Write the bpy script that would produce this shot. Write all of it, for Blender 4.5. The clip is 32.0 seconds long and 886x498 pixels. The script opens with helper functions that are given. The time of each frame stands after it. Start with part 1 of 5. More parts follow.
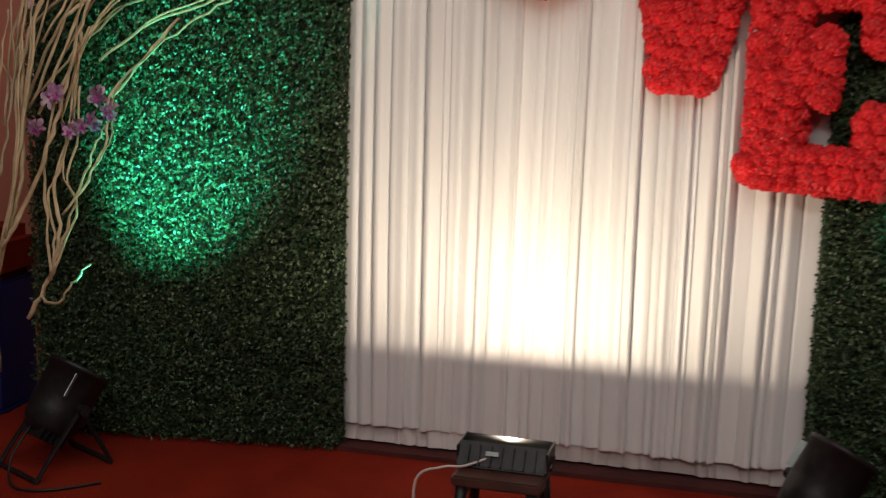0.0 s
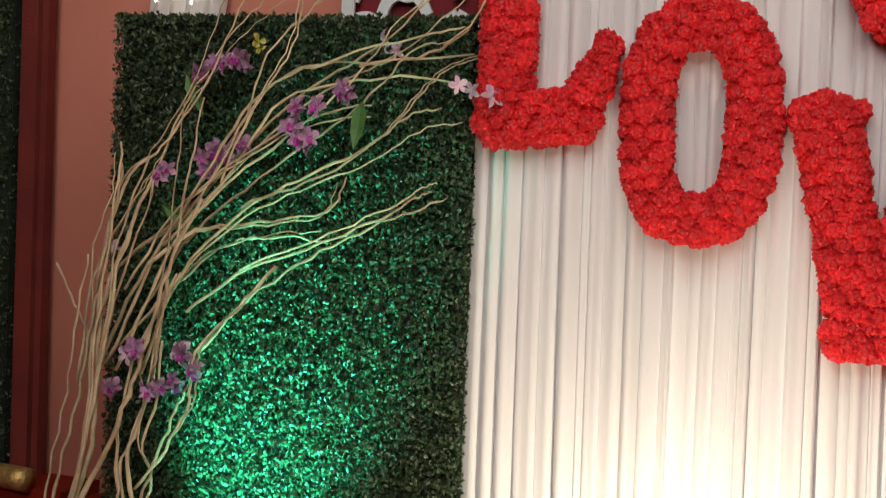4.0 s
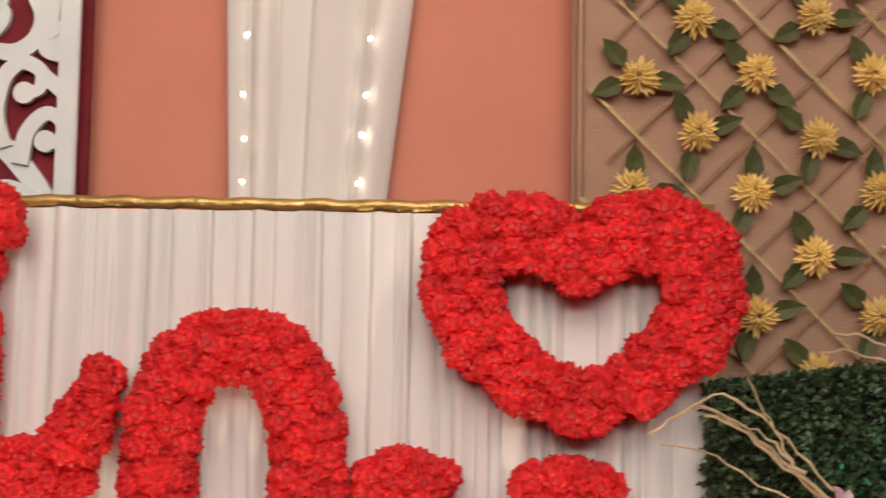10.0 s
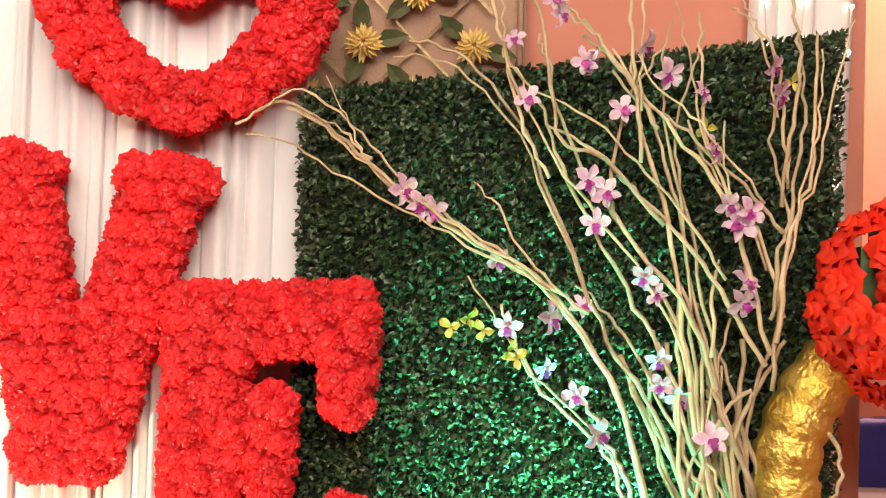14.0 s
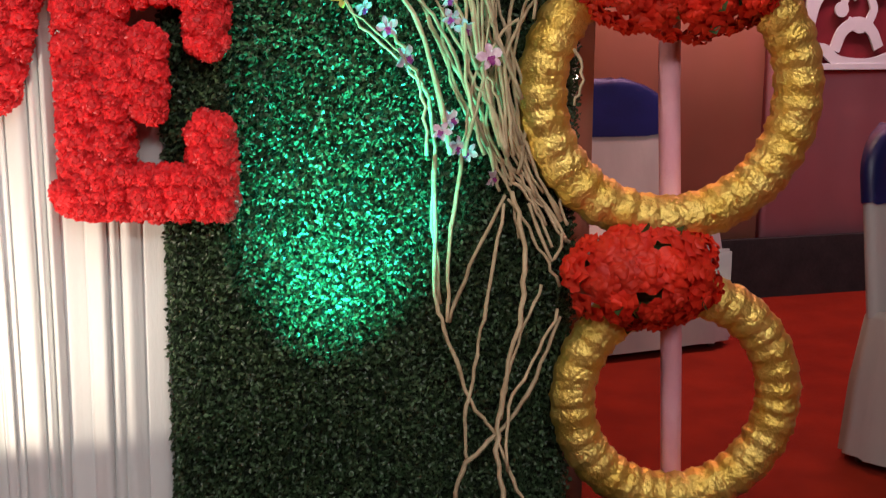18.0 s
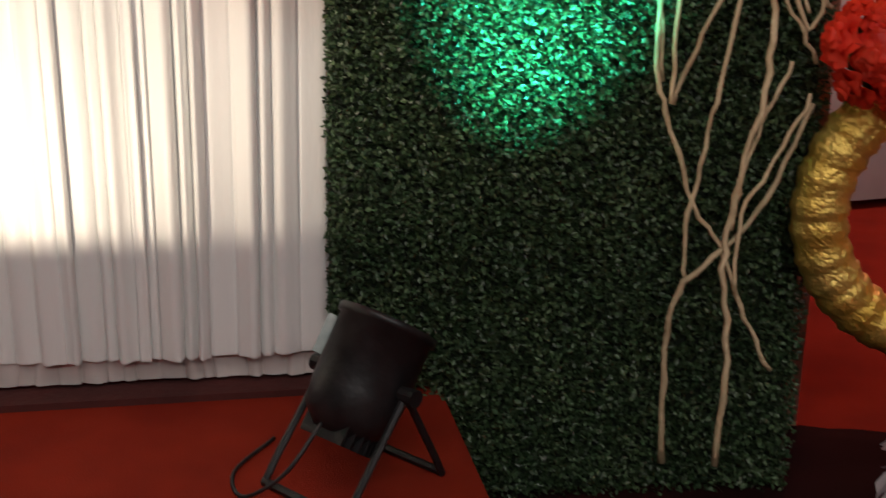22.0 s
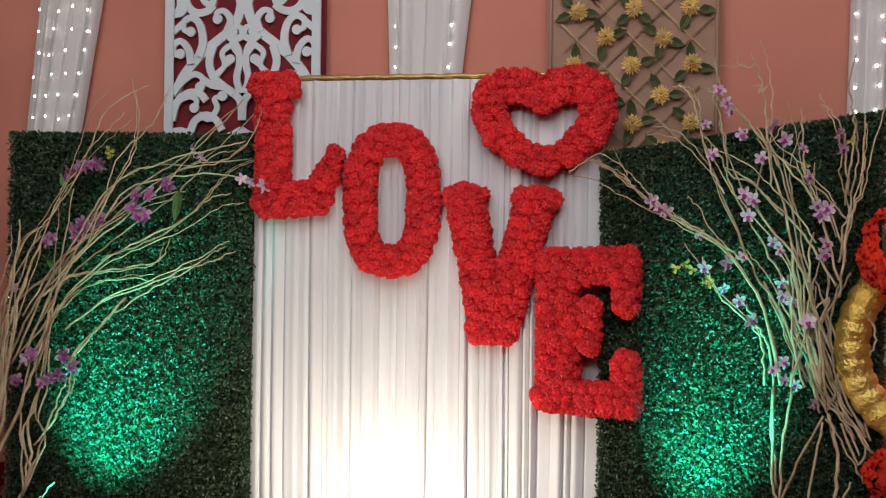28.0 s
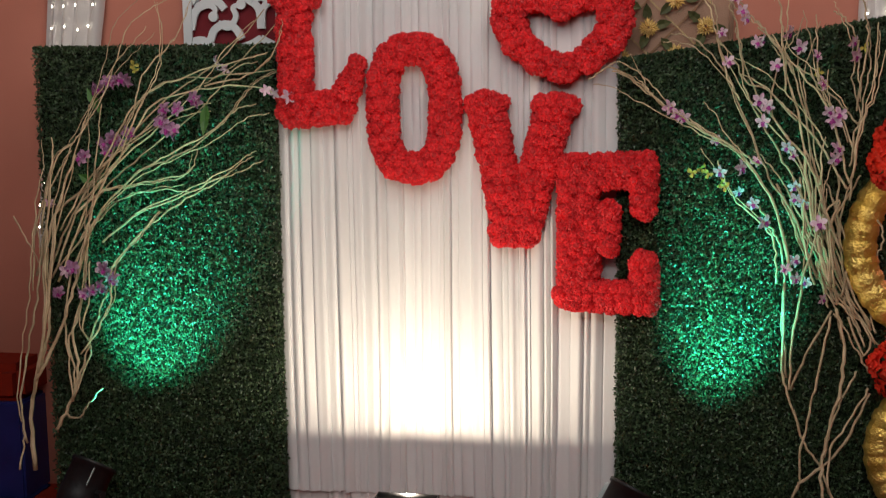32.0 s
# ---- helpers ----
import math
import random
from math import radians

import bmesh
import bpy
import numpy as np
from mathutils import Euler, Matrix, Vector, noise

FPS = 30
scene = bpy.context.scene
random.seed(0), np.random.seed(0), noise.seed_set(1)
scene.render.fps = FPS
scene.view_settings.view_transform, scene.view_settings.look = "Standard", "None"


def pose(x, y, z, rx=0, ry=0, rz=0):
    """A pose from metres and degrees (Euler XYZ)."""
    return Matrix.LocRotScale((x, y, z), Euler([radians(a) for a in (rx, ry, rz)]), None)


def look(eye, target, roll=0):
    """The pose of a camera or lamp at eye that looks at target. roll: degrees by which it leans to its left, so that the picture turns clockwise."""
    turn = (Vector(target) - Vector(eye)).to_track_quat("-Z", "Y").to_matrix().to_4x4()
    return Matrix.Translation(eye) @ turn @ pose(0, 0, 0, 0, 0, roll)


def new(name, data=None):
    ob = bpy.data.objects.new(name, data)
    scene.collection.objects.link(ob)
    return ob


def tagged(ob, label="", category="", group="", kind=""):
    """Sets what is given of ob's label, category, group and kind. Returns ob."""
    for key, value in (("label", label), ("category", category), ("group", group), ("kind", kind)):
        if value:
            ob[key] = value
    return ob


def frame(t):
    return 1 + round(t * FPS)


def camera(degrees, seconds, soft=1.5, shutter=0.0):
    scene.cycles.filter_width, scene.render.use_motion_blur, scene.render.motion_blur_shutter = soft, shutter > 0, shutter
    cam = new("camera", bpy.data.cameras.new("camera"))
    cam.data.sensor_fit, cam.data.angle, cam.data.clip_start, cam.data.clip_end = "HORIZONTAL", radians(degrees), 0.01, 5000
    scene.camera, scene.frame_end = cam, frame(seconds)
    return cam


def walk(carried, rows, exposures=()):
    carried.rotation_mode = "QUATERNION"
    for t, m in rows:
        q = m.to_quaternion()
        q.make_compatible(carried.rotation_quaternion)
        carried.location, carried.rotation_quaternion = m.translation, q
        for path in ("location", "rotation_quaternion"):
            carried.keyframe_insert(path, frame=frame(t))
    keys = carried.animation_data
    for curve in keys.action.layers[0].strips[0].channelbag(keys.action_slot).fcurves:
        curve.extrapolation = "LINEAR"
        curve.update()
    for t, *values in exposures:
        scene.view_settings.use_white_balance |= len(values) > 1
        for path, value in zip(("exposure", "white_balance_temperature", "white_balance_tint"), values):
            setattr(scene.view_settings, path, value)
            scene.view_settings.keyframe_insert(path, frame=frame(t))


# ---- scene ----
cam = camera(40.00, 32.0, soft=1.2, shutter=0.4)
PATH = [
    (0, pose(1.054, -3.206, 1.191, 79.76, -1.76, 13.93)),
    (0.5, pose(0.962, -2.925, 1.099, 79.38, -1.74, 16.31)),
    (1, pose(0.919, -2.769, 1.038, 79.54, -1.75, 19.17)),
    (1.5, pose(0.906, -2.731, 1.028, 80.78, -1.88, 20.11)),
    (2, pose(0.869, -2.731, 1.043, 83.26, -2.38, 19.43)),
    (2.5, pose(0.854, -2.749, 1.087, 85.41, -3.10, 18.55)),
    (3, pose(0.857, -2.771, 1.121, 87.46, -3.20, 18.49)),
    (3.5, pose(0.866, -2.791, 1.170, 89.54, -2.88, 18.49)),
    (5.5, pose(0.853, -2.476, 1.796, 82.59, -0.04, 19.34)),
    (6, pose(0.795, -2.361, 1.789, 83.09, -0.24, 17.79)),
    (6.5, pose(0.740, -2.241, 1.772, 85.79, -0.35, 16.06)),
    (7, pose(0.713, -2.151, 1.766, 87.41, -0.68, 14.91)),
    (7.5, pose(0.727, -2.130, 1.764, 89.82, -0.96, 11.86)),
    (8, pose(0.722, -2.047, 1.818, 92.58, -1.11, 10.77)),
    (8.5, pose(0.733, -1.995, 1.808, 94.63, -1.25, 9.02)),
    (9, pose(0.773, -1.981, 1.790, 93.64, -1.02, 5.98)),
    (9.5, pose(0.807, -1.970, 1.771, 94.14, -0.88, 3.35)),
    (10, pose(0.875, -1.964, 1.780, 94.36, -0.98, 0.66)),
    (10.5, pose(0.977, -1.966, 1.791, 93.84, -1.45, -1.87)),
    (11, pose(1.044, -1.961, 1.801, 93.84, -1.32, -3.41)),
    (11.5, pose(1.092, -1.965, 1.770, 93.61, -1.35, -4.47)),
    (12, pose(1.121, -1.963, 1.724, 92.68, -1.20, -5.56)),
    (12.5, pose(1.204, -1.979, 1.654, 91.96, -1.36, -5.63)),
    (13, pose(1.252, -1.994, 1.591, 91.39, -1.42, -6.10)),
    (13.5, pose(1.288, -2.054, 1.508, 91.47, -1.04, -5.89)),
    (14, pose(1.355, -2.141, 1.375, 92.27, -1.69, -4.51)),
    (14.5, pose(1.333, -2.231, 1.374, 90.08, -1.61, -5.67)),
    (15, pose(1.339, -2.240, 1.372, 86.45, -1.28, -6.22)),
    (15.5, pose(1.342, -2.240, 1.369, 84.21, -1.08, -7.29)),
    (17.5, pose(1.147, -2.598, 1.257, 80.46, -1.03, -15.36)),
    (18, pose(1.096, -2.704, 1.258, 78.90, -0.36, -16.68)),
    (18.5, pose(1.035, -2.861, 1.272, 76.98, -0.38, -16.44)),
    (19, pose(0.982, -2.981, 1.301, 74.39, -0.45, -16.35)),
    (19.5, pose(0.977, -3.017, 1.296, 72.67, -0.12, -15.70)),
    (20, pose(0.959, -3.048, 1.306, 71.22, -0.10, -15.63)),
    (20.5, pose(0.944, -3.014, 1.286, 71.64, -0.38, -15.72)),
    (21, pose(1.038, -2.655, 1.110, 71.30, -0.35, -13.72)),
    (21.5, pose(1.070, -2.386, 1.005, 72.01, -0.58, -13.14)),
    (22, pose(1.078, -2.219, 0.941, 73.35, -0.85, -10.33)),
    (22.5, pose(1.105, -2.198, 0.976, 74.44, -1.42, -4.58)),
    (23, pose(1.129, -2.161, 1.033, 75.88, -1.37, 2.00)),
    (23.5, pose(1.123, -2.156, 1.079, 78.62, -1.36, 4.05)),
    (24, pose(1.095, -2.153, 1.154, 81.77, -1.63, 4.38)),
    (24.5, pose(1.109, -2.237, 1.214, 84.80, -1.63, 5.98)),
    (25, pose(1.147, -2.499, 1.249, 87.94, -2.10, 7.54)),
    (25.5, pose(1.188, -2.758, 1.273, 89.11, -1.64, 8.38)),
    (26, pose(1.248, -2.990, 1.275, 90.63, -1.51, 9.02)),
    (26.5, pose(1.294, -3.221, 1.286, 91.37, -1.55, 9.84)),
    (28.5, pose(1.521, -4.459, 1.435, 88.87, -0.49, 10.36)),
    (29, pose(1.419, -4.482, 1.492, 87.56, -0.60, 8.36)),
    (29.5, pose(1.293, -4.501, 1.531, 86.41, -0.79, 5.86)),
    (30, pose(1.185, -4.503, 1.559, 85.26, -1.02, 3.71)),
    (30.5, pose(1.133, -4.519, 1.566, 85.30, -0.18, 2.96)),
    (31, pose(1.159, -4.526, 1.576, 85.13, 0.25, 4.24)),
    (31.5, pose(1.255, -4.501, 1.606, 84.12, 0.49, 7.47)),
    (32, pose(1.360, -4.442, 1.650, 82.14, 0.62, 9.34)),
]
EXPOSURE = [(0.0, 0.25, 7000, 11), (2.0, 0.43, 7050, 10), (3.0, 0.5, 7000, 10), (5.5, 0.95, 6800, 10), (7.0, 1.05, 7150, 11), (8.0, 0.9, 7200, 11), (9.0, 1.17, 7300, 10), (10.0, 1.05, 7600, 12), (12.0, 1.25, 8300, 13), (14.0, 1.8, 7900, 13), (15.5, 1.5, 7200, 11), (18.0, 0.9, 6600, 9), (20.0, 0.5, 6700, 9), (22.0, 0.5, 6900, 10), (23.0, -0.05, 7400, 12), (24.0, -0.08, 7200, 11), (25.0, 0.35, 7300, 11), (26.0, 0.58, 6500, 9), (28.5, 0.5, 6150, 8), (30.0, 0.45, 6050, 8), (32.0, 0.45, 6750, 10)]
walk(cam, PATH, EXPOSURE)

# ---- light ----
world = bpy.data.worlds.new("hall_gloom")
scene.world = world
world.use_nodes = True
world.node_tree.nodes["Background"].inputs[0].default_value = (1.0, 0.72, 0.62, 1)
world.node_tree.nodes["Background"].inputs[1].default_value = 0.02


def lamp(name, kind, m, color, power, size=0.3, angle=60, blend=0.4, size_y=None):
    data = bpy.data.lights.new(name, kind)
    data.color, data.energy = color, power
    if kind == "AREA":
        data.shape, data.size, data.size_y = "RECTANGLE", size, size_y or size
    else:
        data.shadow_soft_size = size
    if kind == "SPOT":
        data.spot_size, data.spot_blend = radians(angle), blend
    ob = new(name, data)
    ob.matrix_world = m
    return ob


# hall light on the ceiling, in front of the stage
lamp("hall_light", "AREA", look((0.9, -2.4, 3.55), (0.7, -0.4, 0.8)), (0.95, 0.96, 0.98), 30, 3.6, size_y=1.2)
# unseen fills, added at the back of the hall and over the stage
lamp("hall_fill_rear", "AREA", look((1.0, -5.6, 3.5), (0.8, 0.0, 1.5)), (0.95, 0.96, 0.98), 70, 4.5, size_y=0.8)
lamp("stage_fill", "AREA", look((0.5, -1.5, 3.4), (0.6, 0.2, 1.7)), (1.0, 0.84, 0.74), 4, 2.4, size_y=0.35)
# warm flood on the stool, two green floods on the carpet
lamp("flood_beam", "SPOT", look((0.575, -0.545, 0.2533), (0.60, 0.0, 1.55)), (1.0, 0.86, 0.70), 25, 0.0018, 176, 0.9)
lamp("green_beam_left", "SPOT", look((-0.50, -0.53, 0.30), (-0.43, -0.02, 0.98)), (0.03, 1.0, 0.72), 175, 0.05, 54, 1.0)
lamp("green_beam_right", "SPOT", look((1.515, -0.42, 0.29), (1.665, -0.06, 0.88)), (0.03, 1.0, 0.72), 180, 0.05, 49, 1.0)
# unseen magenta area, added for the pink glow on the side wall
lamp("side_fill", "AREA", look((5.0, 1.9, 3.4), (4.9, 2.95, 2.0)), (1.0, 0.50, 0.70), 34, 1.2, size_y=0.5)
# unseen warm area, added to brighten the salmon wall of the side hall
lamp("side_hall_fill", "AREA", look((3.1, 1.8, 3.5), (3.1, 2.95, 1.7)), (1.0, 0.66, 0.40), 26, 1.2, size_y=0.3)


# ---- materials ----
def nodes_of(name):
    mat = bpy.data.materials.new(name)
    mat.use_nodes = True
    t = mat.node_tree
    return mat, t.nodes, t.links, t.nodes["Principled BSDF"]


def mat_basic(name, a, b, scale=8.0, rough=0.6, metal=0.0, bump=0.15, bump_scale=60.0, detail=6.0, spec=0.5,
              island=0.0, objrand=0.0, sheen=0.0, trans=0.0, stretch=(1, 1, 1), coord="Object"):
    """Two colours mixed by noise, with fine relief; island and objrand vary the brightness piece by piece."""
    mat, n, l, bs = nodes_of(name)
    tc = n.new("ShaderNodeTexCoord")
    mp = n.new("ShaderNodeMapping")
    mp.inputs["Scale"].default_value = stretch
    l.new(tc.outputs[coord], mp.inputs[0])
    n1 = n.new("ShaderNodeTexNoise")
    n1.inputs["Scale"].default_value, n1.inputs["Detail"].default_value = scale, detail
    l.new(mp.outputs[0], n1.inputs[0])
    ramp = n.new("ShaderNodeValToRGB")
    ramp.color_ramp.elements[0].position, ramp.color_ramp.elements[1].position = 0.32, 0.68
    ramp.color_ramp.elements[0].color, ramp.color_ramp.elements[1].color = (*a, 1), (*b, 1)
    l.new(n1.outputs[0], ramp.inputs[0])
    color = ramp.outputs[0]
    for amount, node, out in ((island, "ShaderNodeNewGeometry", "Random Per Island"), (objrand, "ShaderNodeObjectInfo", "Random")):
        if amount:
            g = n.new(node)
            mr = n.new("ShaderNodeMapRange")
            mr.inputs[3].default_value, mr.inputs[4].default_value = 1 - amount, 1 + amount
            l.new(g.outputs[out], mr.inputs[0])
            hsv = n.new("ShaderNodeHueSaturation")
            l.new(mr.outputs[0], hsv.inputs["Value"])
            l.new(color, hsv.inputs["Color"])
            color = hsv.outputs[0]
    l.new(color, bs.inputs["Base Color"])
    n2 = n.new("ShaderNodeTexNoise")
    n2.inputs["Scale"].default_value, n2.inputs["Detail"].default_value = bump_scale, 4
    l.new(mp.outputs[0], n2.inputs[0])
    bp = n.new("ShaderNodeBump")
    bp.inputs["Strength"].default_value, bp.inputs["Distance"].default_value = bump, 0.01
    l.new(n2.outputs[0], bp.inputs["Height"])
    l.new(bp.outputs[0], bs.inputs["Normal"])
    rr = n.new("ShaderNodeMapRange")
    rr.inputs[3].default_value, rr.inputs[4].default_value = rough - 0.1, min(1, rough + 0.1)
    l.new(n2.outputs[0], rr.inputs[0])
    l.new(rr.outputs[0], bs.inputs["Roughness"])
    bs.inputs["Metallic"].default_value = metal
    bs.inputs["Specular IOR Level"].default_value = spec
    if sheen:
        bs.inputs["Sheen Weight"].default_value = sheen
    if trans:
        out = n["Material Output"]
        tr = n.new("ShaderNodeBsdfTranslucent")
        l.new(color, tr.inputs[0])
        mx = n.new("ShaderNodeMixShader")
        mx.inputs[0].default_value = trans
        l.new(bs.outputs[0], mx.inputs[1])
        l.new(tr.outputs[0], mx.inputs[2])
        l.new(mx.outputs[0], out.inputs[0])
    return mat


def mat_glow(name, color, strength):
    mat, n, l, bs = nodes_of(name)
    bs.inputs["Base Color"].default_value = (*(0.1 * c for c in color), 1)
    bs.inputs["Emission Color"].default_value = (*color, 1)
    bs.inputs["Emission Strength"].default_value = strength
    return mat


M_CURTAIN = mat_basic("white_satin", (0.70, 0.71, 0.70), (0.80, 0.80, 0.78), 3, 0.45, bump=0.10, bump_scale=220, sheen=0.2, stretch=(1, 1, 0.15))
M_SHEER = mat_basic("sheer_white", (0.62, 0.55, 0.52), (0.74, 0.68, 0.65), 5, 0.6, bump=0.1, bump_scale=300)
M_LEAF = mat_basic("boxwood_leaf", (0.032, 0.068, 0.030), (0.064, 0.110, 0.048), 14, 0.46, bump=0.1, bump_scale=90, island=0.45, spec=0.55)
# darker leaf for the deeper layer: shade inside the mat put into colour
M_LEAF_SHADED = mat_basic("boxwood_leaf_shaded", (0.016, 0.040, 0.014), (0.032, 0.062, 0.024), 14, 0.4, bump=0.1, island=0.5)
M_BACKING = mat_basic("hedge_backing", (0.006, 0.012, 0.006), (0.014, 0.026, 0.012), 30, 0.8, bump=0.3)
M_RED = mat_basic("red_carnation", (0.84, 0.022, 0.032), (0.95, 0.072, 0.080), 30, 0.36, bump=0.12, bump_scale=160, objrand=0.10, island=0.20, trans=0.42, spec=0.32)
M_RED_BOARD = mat_basic("red_board", (0.52, 0.008, 0.012), (0.62, 0.016, 0.018), 12, 0.8)
M_ROSE = mat_basic("red_rose", (0.66, 0.016, 0.010), (0.86, 0.048, 0.018), 26, 0.5, bump=0.2, bump_scale=140, objrand=0.2, trans=0.2, spec=0.35)
M_ROSE_LEAF = mat_basic("rose_leaf", (0.03, 0.07, 0.02), (0.06, 0.12, 0.03), 20, 0.5, objrand=0.3)
M_WALL = mat_basic("salmon_cloth", (0.56, 0.205, 0.140), (0.64, 0.250, 0.175), 1.6, 0.85, bump=0.10, bump_scale=180)
# wall cloth with the magenta light put into its colour
M_WALL_PINK_LIT = mat_basic("pink_lit_cloth", (0.56, 0.22, 0.28), (0.64, 0.28, 0.34), 1.6, 0.85, bump=0.10, bump_scale=180)
M_DRAPE = mat_basic("white_drape", (0.66, 0.63, 0.60), (0.78, 0.75, 0.72), 4, 0.6, bump=0.08, bump_scale=200, stretch=(1, 1, 0.2))
M_CARPET = mat_basic("red_carpet", (0.19, 0.013, 0.005), (0.26, 0.020, 0.007), 5, 0.95, bump=0.5, bump_scale=320, spec=0.15)
# maroon cloth, with the low floor's shade put into its colour too
M_CLOTH_SHADED = mat_basic("shaded_red_cloth", (0.012, 0.0025, 0.0025), (0.022, 0.004, 0.004), 5, 0.95, bump=0.5, bump_scale=320, spec=0.1)
M_GOLD = mat_basic("gold_foil", (0.80, 0.52, 0.09), (0.95, 0.70, 0.20), 14, 0.40, metal=0.8, bump=0.9, bump_scale=70, stretch=(1, 1, 1))
M_GOLD_TRIM = mat_basic("gold_ribbon", (0.42, 0.28, 0.09), (0.62, 0.43, 0.16), 20, 0.42, metal=0.7, bump=0.5, bump_scale=60)
M_CORD = mat_basic("gold_cord", (0.36, 0.26, 0.11), (0.50, 0.37, 0.17), 20, 0.5, metal=0.25, bump=0.4, bump_scale=80)
M_CORD_DULL = mat_basic("brown_cord", (0.24, 0.13, 0.06), (0.32, 0.18, 0.09), 20, 0.6, bump=0.4, bump_scale=80)
M_TWIG = mat_basic("dry_willow", (0.42, 0.31, 0.18), (0.64, 0.51, 0.32), 18, 0.7, bump=0.4, bump_scale=90, objrand=0.22)
M_TWIG_DARK = mat_basic("brown_twig", (0.10, 0.05, 0.03), (0.18, 0.10, 0.06), 18, 0.8, bump=0.4, bump_scale=90)
M_ORCHID = mat_basic("orchid_petal", (0.60, 0.32, 0.46), (0.84, 0.70, 0.74), 40, 0.5, bump=0.15, objrand=0.25, trans=0.15)
M_ORCHID_LIP = mat_basic("orchid_lip", (0.32, 0.02, 0.20), (0.46, 0.05, 0.32), 40, 0.5, objrand=0.2)
M_ORCHID_DULL = mat_basic("violet_petal", (0.30, 0.12, 0.26), (0.58, 0.36, 0.48), 40, 0.5, bump=0.15, objrand=0.3, trans=0.15)
M_BUD = mat_basic("yellow_bud", (0.42, 0.40, 0.06), (0.60, 0.54, 0.12), 20, 0.5, objrand=0.2)
M_STEMLEAF = mat_basic("green_leaf", (0.05, 0.16, 0.03), (0.10, 0.26, 0.05), 20, 0.5, objrand=0.2)
M_FRET = mat_basic("white_paint", (0.64, 0.70, 0.71), (0.74, 0.79, 0.79), 6, 0.55, bump=0.08)
M_FRET_BACK = mat_basic("maroon_cloth", (0.15, 0.008, 0.014), (0.22, 0.013, 0.022), 8, 0.85, bump=0.2, bump_scale=200)
M_LATTICE = mat_basic("mauve_net", (0.35, 0.205, 0.135), (0.43, 0.265, 0.18), 5, 0.8, bump=0.3, bump_scale=240)
M_MARIGOLD = mat_basic("yellow_daisy", (0.70, 0.47, 0.13), (0.84, 0.63, 0.26), 30, 0.6, bump=0.2, objrand=0.12)
M_DARKLEAF = mat_basic("dark_leaf", (0.05, 0.06, 0.02), (0.09, 0.10, 0.03), 20, 0.6, objrand=0.2)
M_BLACK = mat_basic("black_metal", (0.010, 0.010, 0.011), (0.022, 0.022, 0.024), 20, 0.45, metal=0.3, bump=0.1)
M_STEEL = mat_basic("silver_label", (0.22, 0.26, 0.25), (0.34, 0.36, 0.34), 12, 0.4, metal=0.4)
M_LENS = mat_basic("lamp_glass", (0.05, 0.05, 0.05), (0.10, 0.10, 0.10), 10, 0.1)
M_LED_WARM = mat_glow("warm_led", (1.0, 0.86, 0.62), 0.5)
M_LED_GREEN = mat_glow("green_led", (0.05, 1.0, 0.4), 0.25)
M_FAIRY = mat_glow("fairy_bulb", (1.0, 0.93, 0.80), 7)
M_WIRE = mat_basic("clear_wire", (0.55, 0.50, 0.45), (0.66, 0.60, 0.55), 20, 0.4)
M_POLE = mat_basic("pink_cloth_pole", (0.80, 0.36, 0.44), (0.90, 0.48, 0.56), 10, 0.7, bump=0.2, bump_scale=140)
M_PAPER = mat_basic("white_paper", (0.48, 0.42, 0.43), (0.62, 0.56, 0.56), 10, 0.8, bump=0.2, objrand=0.1)
M_BLUE = mat_basic("royal_blue_satin", (0.007, 0.011, 0.075), (0.012, 0.018, 0.125), 8, 0.4, bump=0.12, bump_scale=160)
M_NAVY = mat_basic("navy_runner", (0.003, 0.006, 0.040), (0.006, 0.010, 0.065), 8, 0.9, bump=0.3, bump_scale=200, spec=0.12)
M_COVER = mat_basic("white_chair_cover", (0.36, 0.33, 0.32), (0.50, 0.47, 0.45), 6, 0.65, bump=0.2, bump_scale=40, stretch=(1, 1, 0.3))
M_WOOD_LEG = mat_basic("chair_leg", (0.05, 0.02, 0.015), (0.09, 0.04, 0.03), 12, 0.5)
M_CEIL = mat_basic("cloth_ceiling", (0.60, 0.42, 0.40), (0.70, 0.52, 0.48), 3, 0.9)
M_DARKBAND = mat_basic("stage_skirt", (0.05, 0.008, 0.007), (0.085, 0.014, 0.011), 8, 0.9, bump=0.3)
M_COLUMN = mat_basic("dark_red_column", (0.13, 0.014, 0.010), (0.19, 0.024, 0.014), 6, 0.8, bump=0.2, bump_scale=160)
M_RUG = mat_basic("black_cloth", (0.010, 0.008, 0.010), (0.02, 0.016, 0.018), 8, 0.9, bump=0.3)


# ---- mesh helpers ----
def mesh_of(name, verts, faces, mat, smooth=False):
    me = bpy.data.meshes.new(name)
    me.from_pydata([tuple(v) for v in verts], [], [tuple(f) for f in faces])
    me.materials.append(mat)
    if smooth:
        me.polygons.foreach_set("use_smooth", [True] * len(me.polygons))
    me.update()
    return me


def part(name, me, parent=None, m=None, label="", kind=""):
    """One mesh object under a thing."""
    ob = new(name, me)
    if parent is not None:
        ob.parent = parent
    if m is not None:
        ob.matrix_basis = m
    return tagged(ob, label, kind=kind)


def thing(name, label, category, at=(0, 0, 0), group="", kind="", m=None):
    ob = new(name)
    ob.empty_display_size = 0.05
    ob.matrix_basis = m if m is not None else pose(*at)
    return tagged(ob, label, category, group, kind)


def structure(name, me, label, category):
    return tagged(new(name, me), label, category, kind="structure")


